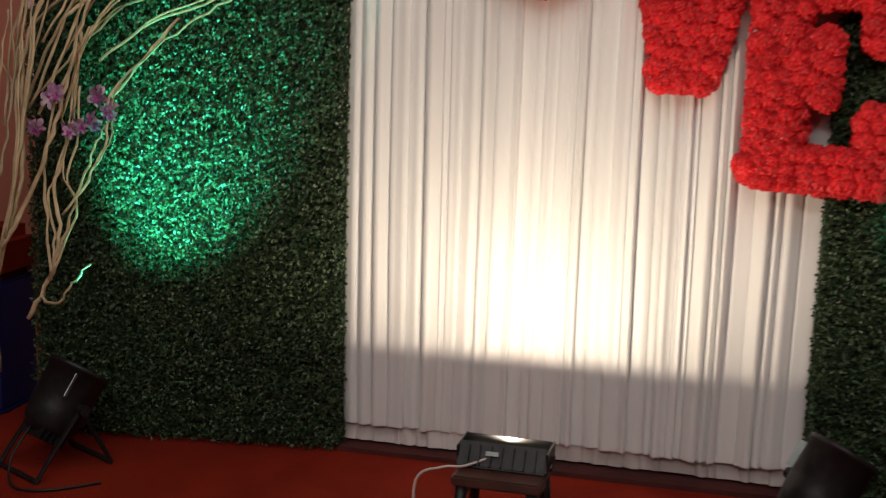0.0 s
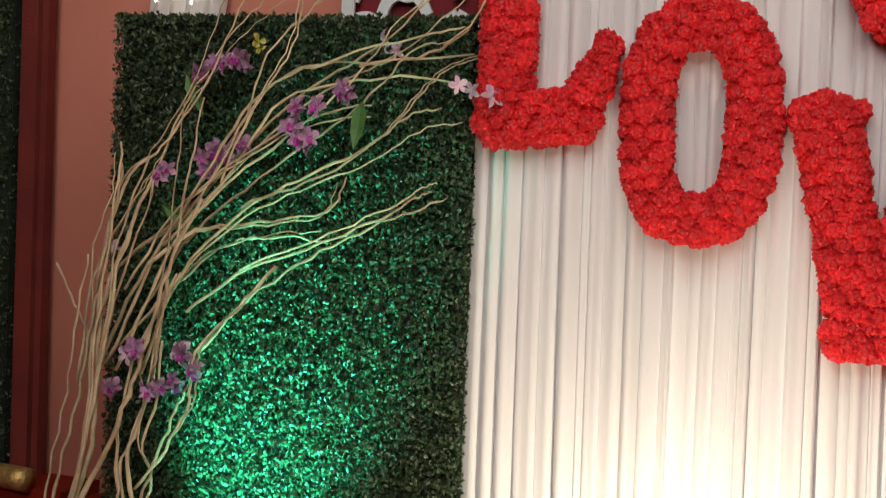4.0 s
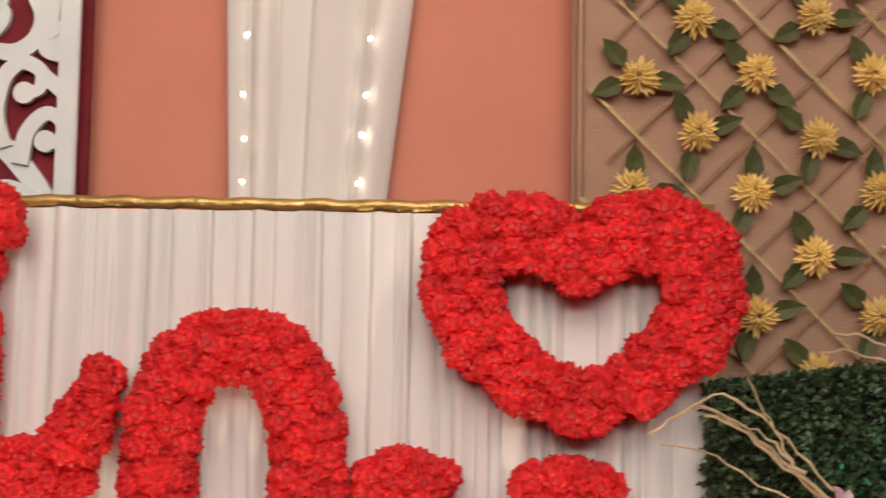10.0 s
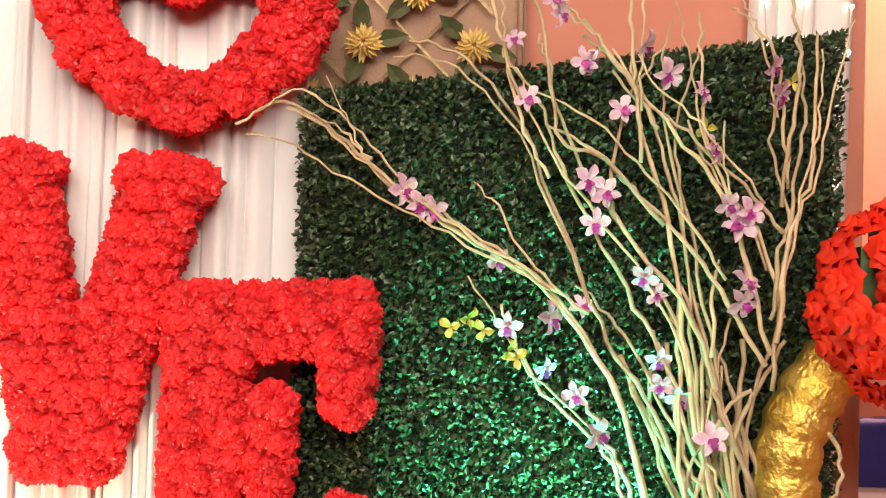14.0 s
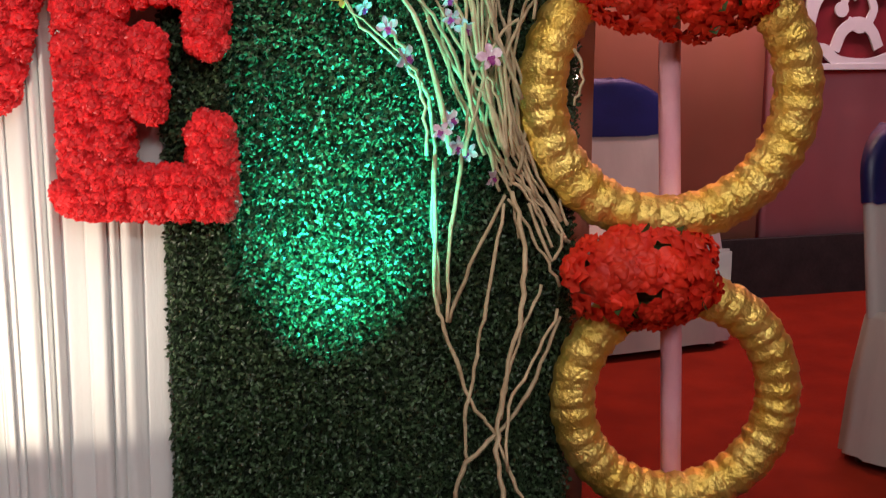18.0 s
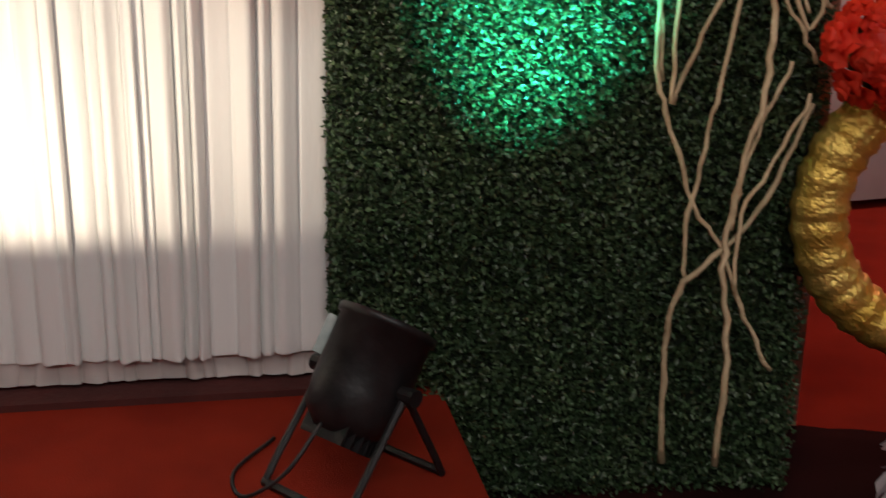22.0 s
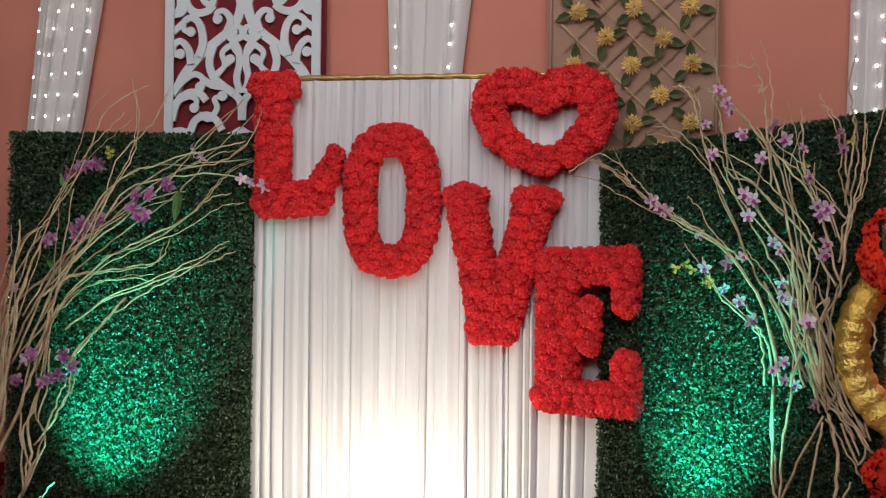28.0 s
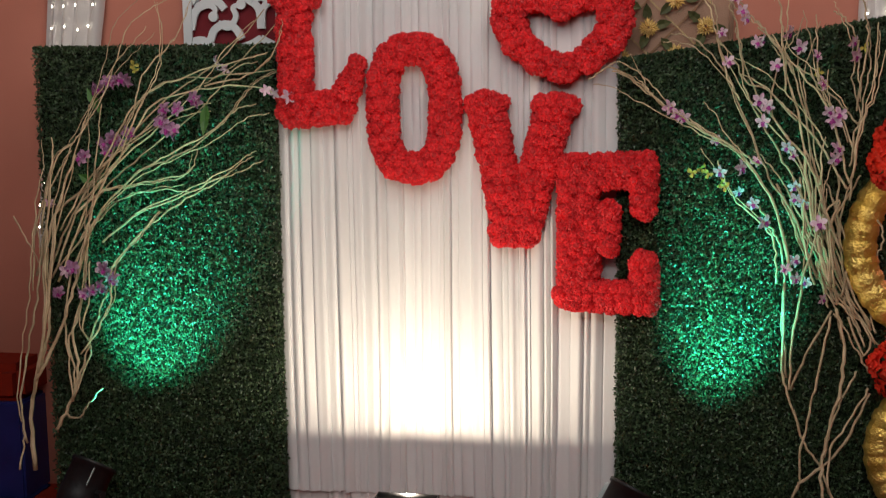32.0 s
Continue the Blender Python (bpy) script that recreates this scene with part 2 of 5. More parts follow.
def box(sx, sy, sz, bevel=0.004):
    """A box about the origin with worn edges: verts and faces."""
    bm = bmesh.new()
    bmesh.ops.create_cube(bm, size=1)
    for v in bm.verts:
        v.co = (v.co.x * sx, v.co.y * sy, v.co.z * sz)
    if bevel:
        bmesh.ops.bevel(bm, geom=bm.edges[:], offset=bevel, segments=2, affect="EDGES")
    v = [tuple(p.co) for p in bm.verts]
    bm.verts.index_update()
    f = [[p.index for p in q.verts] for q in bm.faces]
    bm.free()
    return v, f


def merged(*pieces):
    verts, faces = [], []
    for v, f in pieces:
        n = len(verts)
        verts += list(v)
        faces += [[i + n for i in q] for q in f]
    return verts, faces


def moved(piece, m):
    return [tuple(m @ Vector(v)) for v in piece[0]], piece[1]


def tube(points, radii, sides=6, closed=False, cap=True):
    """A tapered tube along points."""
    pts = [Vector(p) for p in points]
    n = len(pts)
    verts, faces = [], []
    side = None
    for i, p in enumerate(pts):
        a = pts[(i - 1) % n] if (closed or i) else p
        b = pts[(i + 1) % n] if (closed or i < n - 1) else p
        d = (b - a).normalized()
        if side is None:
            side = d.orthogonal().normalized()
        side = (side - d * side.dot(d)).normalized()
        up = d.cross(side)
        r = radii[i] if hasattr(radii, "__len__") else radii
        for k in range(sides):
            t = 2 * math.pi * k / sides
            verts.append(p + (side * math.cos(t) + up * math.sin(t)) * r)
    for i in range(n if closed else n - 1):
        j = (i + 1) % n
        for k in range(sides):
            q = (k + 1) % sides
            faces.append((i * sides + k, i * sides + q, j * sides + q, j * sides + k))
    if cap and not closed:
        faces.append(tuple(range(sides))[::-1])
        faces.append(tuple((n - 1) * sides + k for k in range(sides)))
    return verts, faces


def spline(points, steps=6):
    """A smooth line through points."""
    p = [Vector(q) for q in points]
    p = [p[0] * 2 - p[1]] + p + [p[-1] * 2 - p[-2]]
    out = []
    for i in range(1, len(p) - 2):
        for s in range(steps):
            t = s / steps
            out.append(0.5 * ((2 * p[i]) + (p[i + 1] - p[i - 1]) * t + (2 * p[i - 1] - 5 * p[i] + 4 * p[i + 1] - p[i + 2]) * t * t
                              + (3 * p[i] - p[i - 1] - 3 * p[i + 1] + p[i + 2]) * t ** 3))
    out.append(p[-2])
    return out


# ---- structure ----
def slab(name, x0, x1, y0, y1, z0, z1, mat, label, category, bevel=0.0):
    v, f = box(x1 - x0, y1 - y0, z1 - z0, bevel)
    v, f = moved((v, f), pose((x0 + x1) / 2, (y0 + y1) / 2, (z0 + z1) / 2))
    return structure(name, mesh_of(name, v, f, mat), label, category)


LOW = -0.24   # hall floor beside the low stage
slab("floor", -7, 9, -8, 3.2, LOW - 0.1, LOW, M_CARPET, "red carpet laid over the hall floor", "floor")
slab("stage_floor", -7, 1.485, -8, 3.2, LOW, 0.0, M_CARPET, "low stage covered in red carpet", "stage", 0.012)
slab("ceiling", -7, 9, -8, 3.2, 3.7, 3.8, M_CEIL, "pale pink cloth ceiling of the hall", "ceiling")
slab("wall_front", -7, 9, -8.1, -8, LOW, 3.7, M_WALL, "salmon cloth wall behind the camera", "wall")
slab("wall_west", -7.1, -7, -8, 3.2, LOW, 3.7, M_WALL, "salmon cloth side wall", "wall")
slab("wall_east", 9, 9.1, -8, 3.2, LOW, 3.7, M_WALL_PINK_LIT, "side wall cloth with a pink glow in its colour", "wall")
slab("wall_far", -7, 9, 3.2, 3.3, LOW, 3.7, M_WALL, "salmon cloth wall far behind the stage", "wall")


def cloth_wall(name, x0, x1, y, z0, z1, mat, label, waves=0.006, seed=0):
    """A hung cloth with slow folds, closed at the back."""
    rng = random.Random(seed)
    n = int((x1 - x0) / 0.03)
    ph = [rng.uniform(0, 6.28) for _ in range(4)]
    verts, faces = [], []
    for z in (z0, (z0 + z1) / 2, z1):
        for i in range(n + 1):
            x = x0 + (x1 - x0) * i / n
            d = waves * (math.sin(x * 7 + ph[0]) + 0.6 * math.sin(x * 17 + ph[1]) + 0.3 * math.sin(x * 31 + ph[2]))
            verts.append((x, y + d, z))
    back = len(verts)
    for z in (z0, (z0 + z1) / 2, z1):
        for i in range(n + 1):
            verts.append((x0 + (x1 - x0) * i / n, y + 0.06, z))
    for r in range(2):
        for i in range(n):
            a = r * (n + 1) + i
            faces.append((a, a + 1, a + n + 2, a + n + 1))
            faces.append((back + a + 1, back + a, back + a + n + 1, back + a + n + 2))
    for i in range(n):
        a = 2 * (n + 1) + i
        faces.append((a, a + 1, back + a + 1, back + a))
        faces.append((i + 1, i, back + i, back + i + 1))
    for i in (0, n):
        for r in range(2):
            a = r * (n + 1) + i
            faces.append((a, a + n + 1, back + a + n + 1, back + a))
    return structure(name, mesh_of(name, verts, faces, mat, True), label, "wall")


WALL_Y = 0.14
cloth_wall("wall_north", -2.3, 2.345, WALL_Y, LOW, 3.7, M_WALL, "salmon pink cloth wall behind the stage", seed=2)


# ---- curtain ----
def pleats(x0, x1, z0, z1, y, depth, pitch, seed, rows=10, flare=0.0, sharp=2.2, lean=0.0):
    """A pleated cloth hung from z1, with sharp narrow folds of uneven width, that sways a little towards its hem."""
    rng = random.Random(seed)
    cuts = [x0]
    while cuts[-1] < x1 - pitch * 0.6:
        cuts.append(cuts[-1] + pitch * rng.uniform(0.55, 1.5))
    cuts[-1] = x1
    cols = []
    for a, b in zip(cuts, cuts[1:]):
        d = depth * rng.choice((0.3, 0.55, 0.8, 1.0, 1.2))
        for u in (0.0, 0.045, 0.13, 0.3, 0.5, 0.7, 0.87, 0.955):
            fold = -d * (math.sin(math.pi * u) ** 0.32) + d * 0.25 * math.sin(6.28 * u + a * 40)
            cols.append((a + (b - a) * u, fold, rng.uniform(-1, 1)))
    cols.append((x1, 0, 0))
    n = len(cols)
    verts, faces = [], []
    ph = rng.uniform(0, 6)
    for r in range(rows + 1):
        v = r / rows
        z = z0 + (z1 - z0) * v
        for i, (x, f, w) in enumerate(cols):
            t = 1 - v
            amp = 0.55 + 0.45 * min(1, t * 3)
            verts.append((x + (0.006 * math.sin(x * 9 + t * 4 + ph) + 0.002 * w) * t + flare * t * (x - (x0 + x1) / 2) + lean * t,
                          y + f * amp + 0.008 * math.sin(x * 5 + t * 3 + ph) * t, z))
    for r in range(rows):
        for i in range(n - 1):
            a = r * n + i
            faces.append((a, a + 1, a + n + 1, a + n))
    return verts, faces


W, TOP = 1.277, 1.998
curtain = thing("stage_curtain", "white satin pleated backdrop curtain between two boxwood panels", "curtain", (W / 2, 0.0, 0.0))
M0 = pose(-W / 2, 0, 0)
part("cloth", mesh_of("cloth", *pleats(0.0, W, 0.075, TOP - 0.012, 0.0, 0.023, 0.034, 5), M_CURTAIN, True), curtain, M0)
part("hem", mesh_of("hem", *pleats(0.0, W, 0.022, 0.13, 0.012, 0.010, 0.034, 6, rows=2), M_SHEER, True), curtain, M0, "sheer lower hem")
part("lining", mesh_of("lining", *moved(box(W - 0.02, 0.008, TOP - 0.10, 0), pose(0, 0.032, TOP / 2 + 0.03)), M_CURTAIN), curtain)
for x in (0.015, W - 0.015):
    part("upright", mesh_of("upright", *tube([(x - W / 2, 0.055, 0), (x - W / 2, 0.055, TOP - 0.015)], 0.014, 8), M_STEEL), curtain)
wrap = [((x / 60 - 0.5) * (W + 0.02), 0.0, TOP + 0.0015 * math.sin(x * 1.3)) for x in range(61)]
part("top_rail", mesh_of("top_rail", *tube(wrap, [0.0105 + 0.0012 * math.sin(i * 2.1) for i in range(61)], 8), M_GOLD_TRIM, True), curtain, None, "rail wrapped in gold ribbon")
slab("skirting", -0.02, W + 0.02, 0.075, 0.11, 0.0, 0.09, M_DARKBAND, "dark red cloth strip along the foot of the curtain", "trim")
slab("stage_strip", 0.0, W + 0.03, -0.055, 0.025, 0.0, 0.014, M_DARKBAND, "dark red folded edge of the carpet under the curtain", "trim")


# ---- boxwood panels ----
def hedge_panel(name_label, m, w, h, count, seed, inner=0.0):
    """Boxwood panel: backing board, and a mat of small leaves. Stands in its own xz plane, with its front to -y."""
    hedge = thing("boxwood_panel", name_label, "hedge panel", m=m, group="boxwood panels")
    drop = inner / h   # panel sheared lower at its inner end to fit the camera's view
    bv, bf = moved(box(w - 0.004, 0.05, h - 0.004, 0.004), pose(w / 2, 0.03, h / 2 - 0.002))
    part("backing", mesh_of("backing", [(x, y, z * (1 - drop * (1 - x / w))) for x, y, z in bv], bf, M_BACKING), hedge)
    rng = np.random.RandomState(seed)
    for mat, cnt, deep in ((M_LEAF, count, 0.0), (M_LEAF_SHADED, count // 2, 0.012)):
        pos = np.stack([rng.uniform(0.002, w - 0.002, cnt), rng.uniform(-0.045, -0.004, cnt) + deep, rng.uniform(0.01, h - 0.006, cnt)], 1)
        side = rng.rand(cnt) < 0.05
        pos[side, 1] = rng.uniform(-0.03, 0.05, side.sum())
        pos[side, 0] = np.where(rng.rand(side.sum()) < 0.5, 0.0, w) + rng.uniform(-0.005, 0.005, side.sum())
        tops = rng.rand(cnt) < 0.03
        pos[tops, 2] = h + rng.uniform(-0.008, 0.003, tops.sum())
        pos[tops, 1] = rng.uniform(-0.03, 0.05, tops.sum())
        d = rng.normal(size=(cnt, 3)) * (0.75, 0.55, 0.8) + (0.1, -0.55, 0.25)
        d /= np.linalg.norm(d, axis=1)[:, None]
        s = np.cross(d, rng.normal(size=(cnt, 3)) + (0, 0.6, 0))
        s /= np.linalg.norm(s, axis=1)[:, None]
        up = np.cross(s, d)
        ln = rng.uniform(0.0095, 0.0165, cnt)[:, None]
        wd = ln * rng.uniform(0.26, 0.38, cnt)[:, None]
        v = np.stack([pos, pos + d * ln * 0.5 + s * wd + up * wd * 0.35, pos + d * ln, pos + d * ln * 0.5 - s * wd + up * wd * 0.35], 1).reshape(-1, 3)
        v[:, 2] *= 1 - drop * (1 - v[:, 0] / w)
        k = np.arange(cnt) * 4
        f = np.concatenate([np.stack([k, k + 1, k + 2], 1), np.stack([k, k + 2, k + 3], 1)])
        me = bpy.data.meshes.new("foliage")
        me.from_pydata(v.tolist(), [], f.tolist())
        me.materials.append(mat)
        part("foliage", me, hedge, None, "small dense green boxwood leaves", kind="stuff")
    return hedge


HL, HR = (-0.876, -0.16, 8.4, 0.886, 1.785), (1.272, -0.03, -4.6, 0.92, 2.085)
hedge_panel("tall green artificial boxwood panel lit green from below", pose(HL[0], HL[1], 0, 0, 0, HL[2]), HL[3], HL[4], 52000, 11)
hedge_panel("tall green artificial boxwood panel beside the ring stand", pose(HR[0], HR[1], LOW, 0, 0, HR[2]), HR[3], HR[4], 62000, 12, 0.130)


# ---- letters of red carnations ----
def bloom(seed, size=0.028, layers=4, name="carnation", mat=M_RED, rise=1.0, smooth=False):
    """A ruffled satin carnation, opening to -y: a low dome of folded petal rings."""
    rng = random.Random(seed)
    verts, faces = [], []
    for k in range(layers):
        r1 = size * (1.04, 0.82, 0.58, 0.36)[k]
        lift = rise * (0.001, 0.006, 0.010, 0.013)[k]
        n = (26, 24, 18, 12)[k]
        folds = (7, 6, 5, 3)[k]
        base = len(verts)
        ph, ph2 = rng.uniform(0, 6.28), rng.uniform(0, 6.28)
        for i in range(n):
            a = 2 * math.pi * i / n
            w = 1 + 0.07 * math.sin(folds * a + ph) + rng.uniform(-0.03, 0.03)
            up = lift + 0.0058 * math.sin(folds * a + ph2) + (0.0016 if i % 2 else -0.0016) + rng.uniform(-0.001, 0.001)
            verts.append((r1 * 0.5 * math.cos(a), -lift - 0.0035, r1 * 0.5 * math.sin(a)))
            verts.append((r1 * 0.8 * w * math.cos(a + 0.08), -0.5 * (up + lift) - 0.003, r1 * 0.8 * w * math.sin(a + 0.08)))
            verts.append((r1 * w * math.cos(a + 0.14), -up + 0.001, r1 * w * math.sin(a + 0.14)))
        verts.append((0, -lift - 0.003, 0))
        mid = len(verts) - 1
        for i in range(n):
            p, q = base + 3 * i, base + 3 * ((i + 1) % n)
            faces += [(p, q, q + 1, p + 1), (p + 1, q + 1, q + 2, p + 2), (mid, q, p)]
    return mesh_of(name, verts, faces, mat, smooth)


BLOOMS = [bloom(40 + i, 0.0235 + 0.002 * (i % 3)) for i in range(6)]

STROKES_L = [
    (0.087, 1.936, 0.090, 1.554, 0.066),
    (0.045, 1.963, 0.139, 1.962, 0.054),
    (0.079, 1.548, 0.255, 1.562, 0.064),
    (0.266, 1.590, 0.296, 1.640, 0.050),
    (0.302, 1.655, 0.322, 1.712, 0.036),
]
STROKES_V = [
    (0.798, 1.548, 0.882, 1.128, 0.070),
    (0.750, 1.566, 0.850, 1.568, 0.037),
    (1.041, 1.540, 0.928, 1.129, 0.070),
    (0.999, 1.560, 1.100, 1.554, 0.041),
    (0.855, 1.106, 0.939, 1.105, 0.058),
]
STROKES_E = [
    (1.100, 1.342, 1.106, 0.872, 0.048),
    (1.161, 1.343, 1.167, 0.875, 0.048),
    (1.098, 1.342, 1.363, 1.350, 0.048),
    (1.175, 1.301, 1.364, 1.303, 0.041),
    (1.363, 1.350, 1.364, 1.199, 0.050),
    (1.088, 0.878, 1.371, 0.863, 0.052),
    (1.181, 0.901, 1.370, 0.899, 0.041),
    (1.365, 1.000, 1.373, 0.859, 0.054),
    (1.236, 1.180, 1.237, 1.066, 0.048),
    (1.164, 1.138, 1.236, 1.139, 0.041),
]
O_AT, O_HALF, O_STROKE = (0.531, 1.551), (0.118, 0.217), 0.060
STROKES_HEART = [
    (1.065, 1.910, 1.008, 1.949, 0.058),
    (1.008, 1.949, 0.942, 1.954, 0.064),
    (0.942, 1.954, 0.888, 1.923, 0.066),
    (0.888, 1.923, 0.878, 1.865, 0.065),
    (0.878, 1.865, 0.908, 1.791, 0.061),
    (0.908, 1.791, 0.977, 1.726, 0.055),
    (0.977, 1.726, 1.068, 1.683, 0.049),
    (1.068, 1.683, 1.165, 1.726, 0.049),
    (1.165, 1.726, 1.234, 1.791, 0.055),
    (1.234, 1.791, 1.259, 1.863, 0.062),
    (1.259, 1.863, 1.246, 1.924, 0.066),
    (1.246, 1.924, 1.187, 1.956, 0.066),
    (1.187, 1.956, 1.119, 1.948, 0.064),
    (1.119, 1.948, 1.065, 1.910, 0.058),
]


def capsule_far(px, pz, strokes):
    """The distance of points to the outline of a letter made of strokes; negative inside."""
    best = np.full(px.shape, 9.0)
    for x0, z0, x1, z1, r in strokes:
        dx, dz = x1 - x0, z1 - z0
        t = np.clip(((px - x0) * dx + (pz - z0) * dz) / (dx * dx + dz * dz + 1e-9), 0, 1)
        best = np.minimum(best, np.hypot(px - x0 - t * dx, pz - z0 - t * dz) - r)
    return best


def flower_letter(label, category, strokes, y, depth, seed, turn=0.0):
    rng = np.random.RandomState(seed)
    pick = random.Random(seed)
    xs = [s[0] for s in strokes] + [s[2] for s in strokes]
    zs = [s[1] for s in strokes] + [s[3] for s in strokes]
    cx, z0 = (min(xs) + max(xs)) / 2, min(zs)
    letter = thing("flower_letter", label, category, group="letters of red carnations", m=pose(cx, y, z0, 0, 0, turn))
    # board: cells inside the outline, as one stepped panel
    cell = 0.012
    gx, gz = np.meshgrid(np.arange(min(xs) - 0.14, max(xs) + 0.14, cell), np.arange(min(zs) - 0.14, max(zs) + 0.14, cell))
    inside = capsule_far(gx, gz, strokes) < -0.016
    verts, faces, at = [], [], {}

    def vert(i, j, yy):
        if (i, j, yy) not in at:
            at[i, j, yy] = len(verts)
            verts.append((gx[0, 0] + (i - 0.5) * cell - cx, yy, gz[0, 0] + (j - 0.5) * cell - z0))
        return at[i, j, yy]

    fr, bk = -depth * 0.55, depth * 0.45
    for j, i in zip(*np.nonzero(inside)):
        faces.append((vert(i, j, fr), vert(i + 1, j, fr), vert(i + 1, j + 1, fr), vert(i, j + 1, fr)))
        faces.append((vert(i, j + 1, bk), vert(i + 1, j + 1, bk), vert(i + 1, j, bk), vert(i, j, bk)))
        for di, dj, a, b in ((1, 0, (1, 0), (1, 1)), (-1, 0, (0, 1), (0, 0)), (0, 1, (1, 1), (0, 1)), (0, -1, (0, 0), (1, 0))):
            if not inside[j + dj, i + di]:
                faces.append((vert(i + a[0], j + a[1], fr), vert(i + a[0], j + a[1], bk), vert(i + b[0], j + b[1], bk), vert(i + b[0], j + b[1], fr)))
    part("board", mesh_of("board", verts, faces, M_RED_BOARD), letter)
    # blooms: a staggered field on the front, two rows round the edge
    spots = []
    step = 0.032
    for r, z in enumerate(np.arange(min(zs) - 0.12, max(zs) + 0.12, step * 0.87)):
        for x in np.arange(min(xs) - 0.12, max(xs) + 0.12, step):
            px, pz = x + (r % 2) * step / 2 + rng.uniform(-0.008, 0.008), z + rng.uniform(-0.008, 0.008)
            if capsule_far(np.array(px), np.array(pz), strokes) < -0.024:
                spots.append((px, fr - 0.004, pz, 0.0, 0.0, 0.0))
    # edge: follow the outline at a fixed depth inside
    fine = 0.006
    ex, ez = np.meshgrid(np.arange(min(xs) - 0.14, max(xs) + 0.14, fine), np.arange(min(zs) - 0.14, max(zs) + 0.14, fine))
    d = capsule_far(ex, ez, strokes)
    gzz, gxx = np.gradient(d, fine)
    for level, yy, tilt, gap in ((-0.019, fr * 0.75, 0.75, 0.027), (-0.017, (fr + bk) * 0.5 + 0.004, 1.45, 0.029)):
        ring = np.argwhere(np.abs(d - level) < 0.004)
        rng.shuffle(ring)
        kept = []
        for j, i in ring:
            p = (ex[j, i], ez[j, i])
            if all((p[0] - q[0]) ** 2 + (p[1] - q[1]) ** 2 > gap * gap for q in kept):
                kept.append(p)
                spots.append((p[0], yy, p[1], gxx[j, i], gzz[j, i], tilt))
    for x, yy, z, nx, nz, tilt in spots:
        ln = math.hypot(nx, nz) or 1
        out = Vector((nx / ln * math.sin(tilt), -math.cos(tilt), nz / ln * math.sin(tilt))) if tilt else Vector((pick.uniform(-0.2, 0.2), -1, pick.uniform(-0.2, 0.2)))
        m = Matrix.Translation((x - cx, yy, z - z0)) @ out.to_track_quat("-Y", "Z").to_matrix().to_4x4() @ pose(0, 0, 0, 0, pick.uniform(0, 360), 0)
        s = pick.uniform(0.88, 1.12)
        part("carnation", BLOOMS[pick.randrange(6)], letter, m @ Matrix.Diagonal((s, s * 1.1, s, 1)))
    return letter


def ring_strokes(at, half, r, power=2.6, n=22):
    pts = []
    for i in range(n):
        a = 2 * math.pi * i / n
        c, s = math.cos(a), math.sin(a)
        pts.append((at[0] + half[0] * math.copysign(abs(c) ** (2 / power), c), at[1] + half[1] * math.copysign(abs(s) ** (2 / power), s)))
    return [(*p, *q, r) for p, q in zip(pts, pts[1:] + pts[:1])]


LETTER_Y, LETTER_DEPTH = -0.050, 0.070
flower_letter("letter L covered in ruffled red carnations on the white curtain", "letter", STROKES_L, LETTER_Y, LETTER_DEPTH, 1)
flower_letter("letter O covered in ruffled red carnations on the white curtain", "letter", ring_strokes(O_AT, O_HALF, O_STROKE), LETTER_Y, LETTER_DEPTH, 2)
flower_letter("letter V covered in ruffled red carnations on the white curtain", "letter", STROKES_V, LETTER_Y, LETTER_DEPTH, 3)
flower_letter("letter E covered in ruffled red carnations reaching over the boxwood", "letter", STROKES_E, LETTER_Y - 0.045, LETTER_DEPTH, 4, -5)
flower_letter("open heart of ruffled red carnations hung at the curtain's top", "heart", STROKES_HEART, LETTER_Y, LETTER_DEPTH, 5)


# ---- wall hangings ----
def drape(label, x0, x1, z0, z1, y, seed, out0, out1, bulbs=0):
    """A white pleated drape that is gathered downwards, with strings of fairy bulbs along its folds."""
    ob = thing("wall_drape", label, "drape", ((x0 + x1) / 2, y, z0), group="white wall drapes")
    m = pose(-(x0 + x1) / 2, -y, -z0)

    def spread(x, z):
        u = (x - x0) / (x1 - x0)
        return x + (z - 2.0) * (out0 * (1 - u) + out1 * u)

    v, f = pleats(x0, x1, z0, z1, y, 0.030, 0.055, seed, rows=8)
    part("cloth", mesh_of("cloth", [(spread(p[0], p[2]), p[1], p[2]) for p in v], f, M_DRAPE, True), ob, m)
    rng = random.Random(seed)
    for s in range(bulbs):
        bx = x0 + (x1 - x0) * (0.13 + 0.72 * s / max(1, bulbs - 1))
        zs = [z0 + 0.10 + 0.085 * i + rng.uniform(-0.012, 0.012) for i in range(int((z1 - z0) / 0.085) - 1)]
        line = [(spread(bx + rng.uniform(-0.014, 0.014), z), y - 0.034, z) for z in zs]
        part("light_string", mesh_of("light_string", *tube(line, 0.0012, 4), M_WIRE), ob, m)
        for p in line:
            part("fairy_bulb", BULB, ob, m @ pose(p[0], p[1] - 0.004, p[2], rng.uniform(-40, 40), 0, rng.uniform(0, 90)))
    return ob


def bulb_mesh():
    prof = [(0.0, -0.0045), (0.002, -0.004), (0.0036, -0.001), (0.0033, 0.002), (0.0016, 0.0042), (0.0, 0.005)]
    verts = [(r * math.cos(k * 1.0472), r * math.sin(k * 1.0472), z) for r, z in prof for k in range(6)]
    faces = [(i * 6 + k, i * 6 + (k + 1) % 6, (i + 1) * 6 + (k + 1) % 6, (i + 1) * 6 + k) for i in range(5) for k in range(6)]
    return mesh_of("fairy_bulb", verts, faces, M_FAIRY, True)


BULB = bulb_mesh()
HANG_Y = 0.075
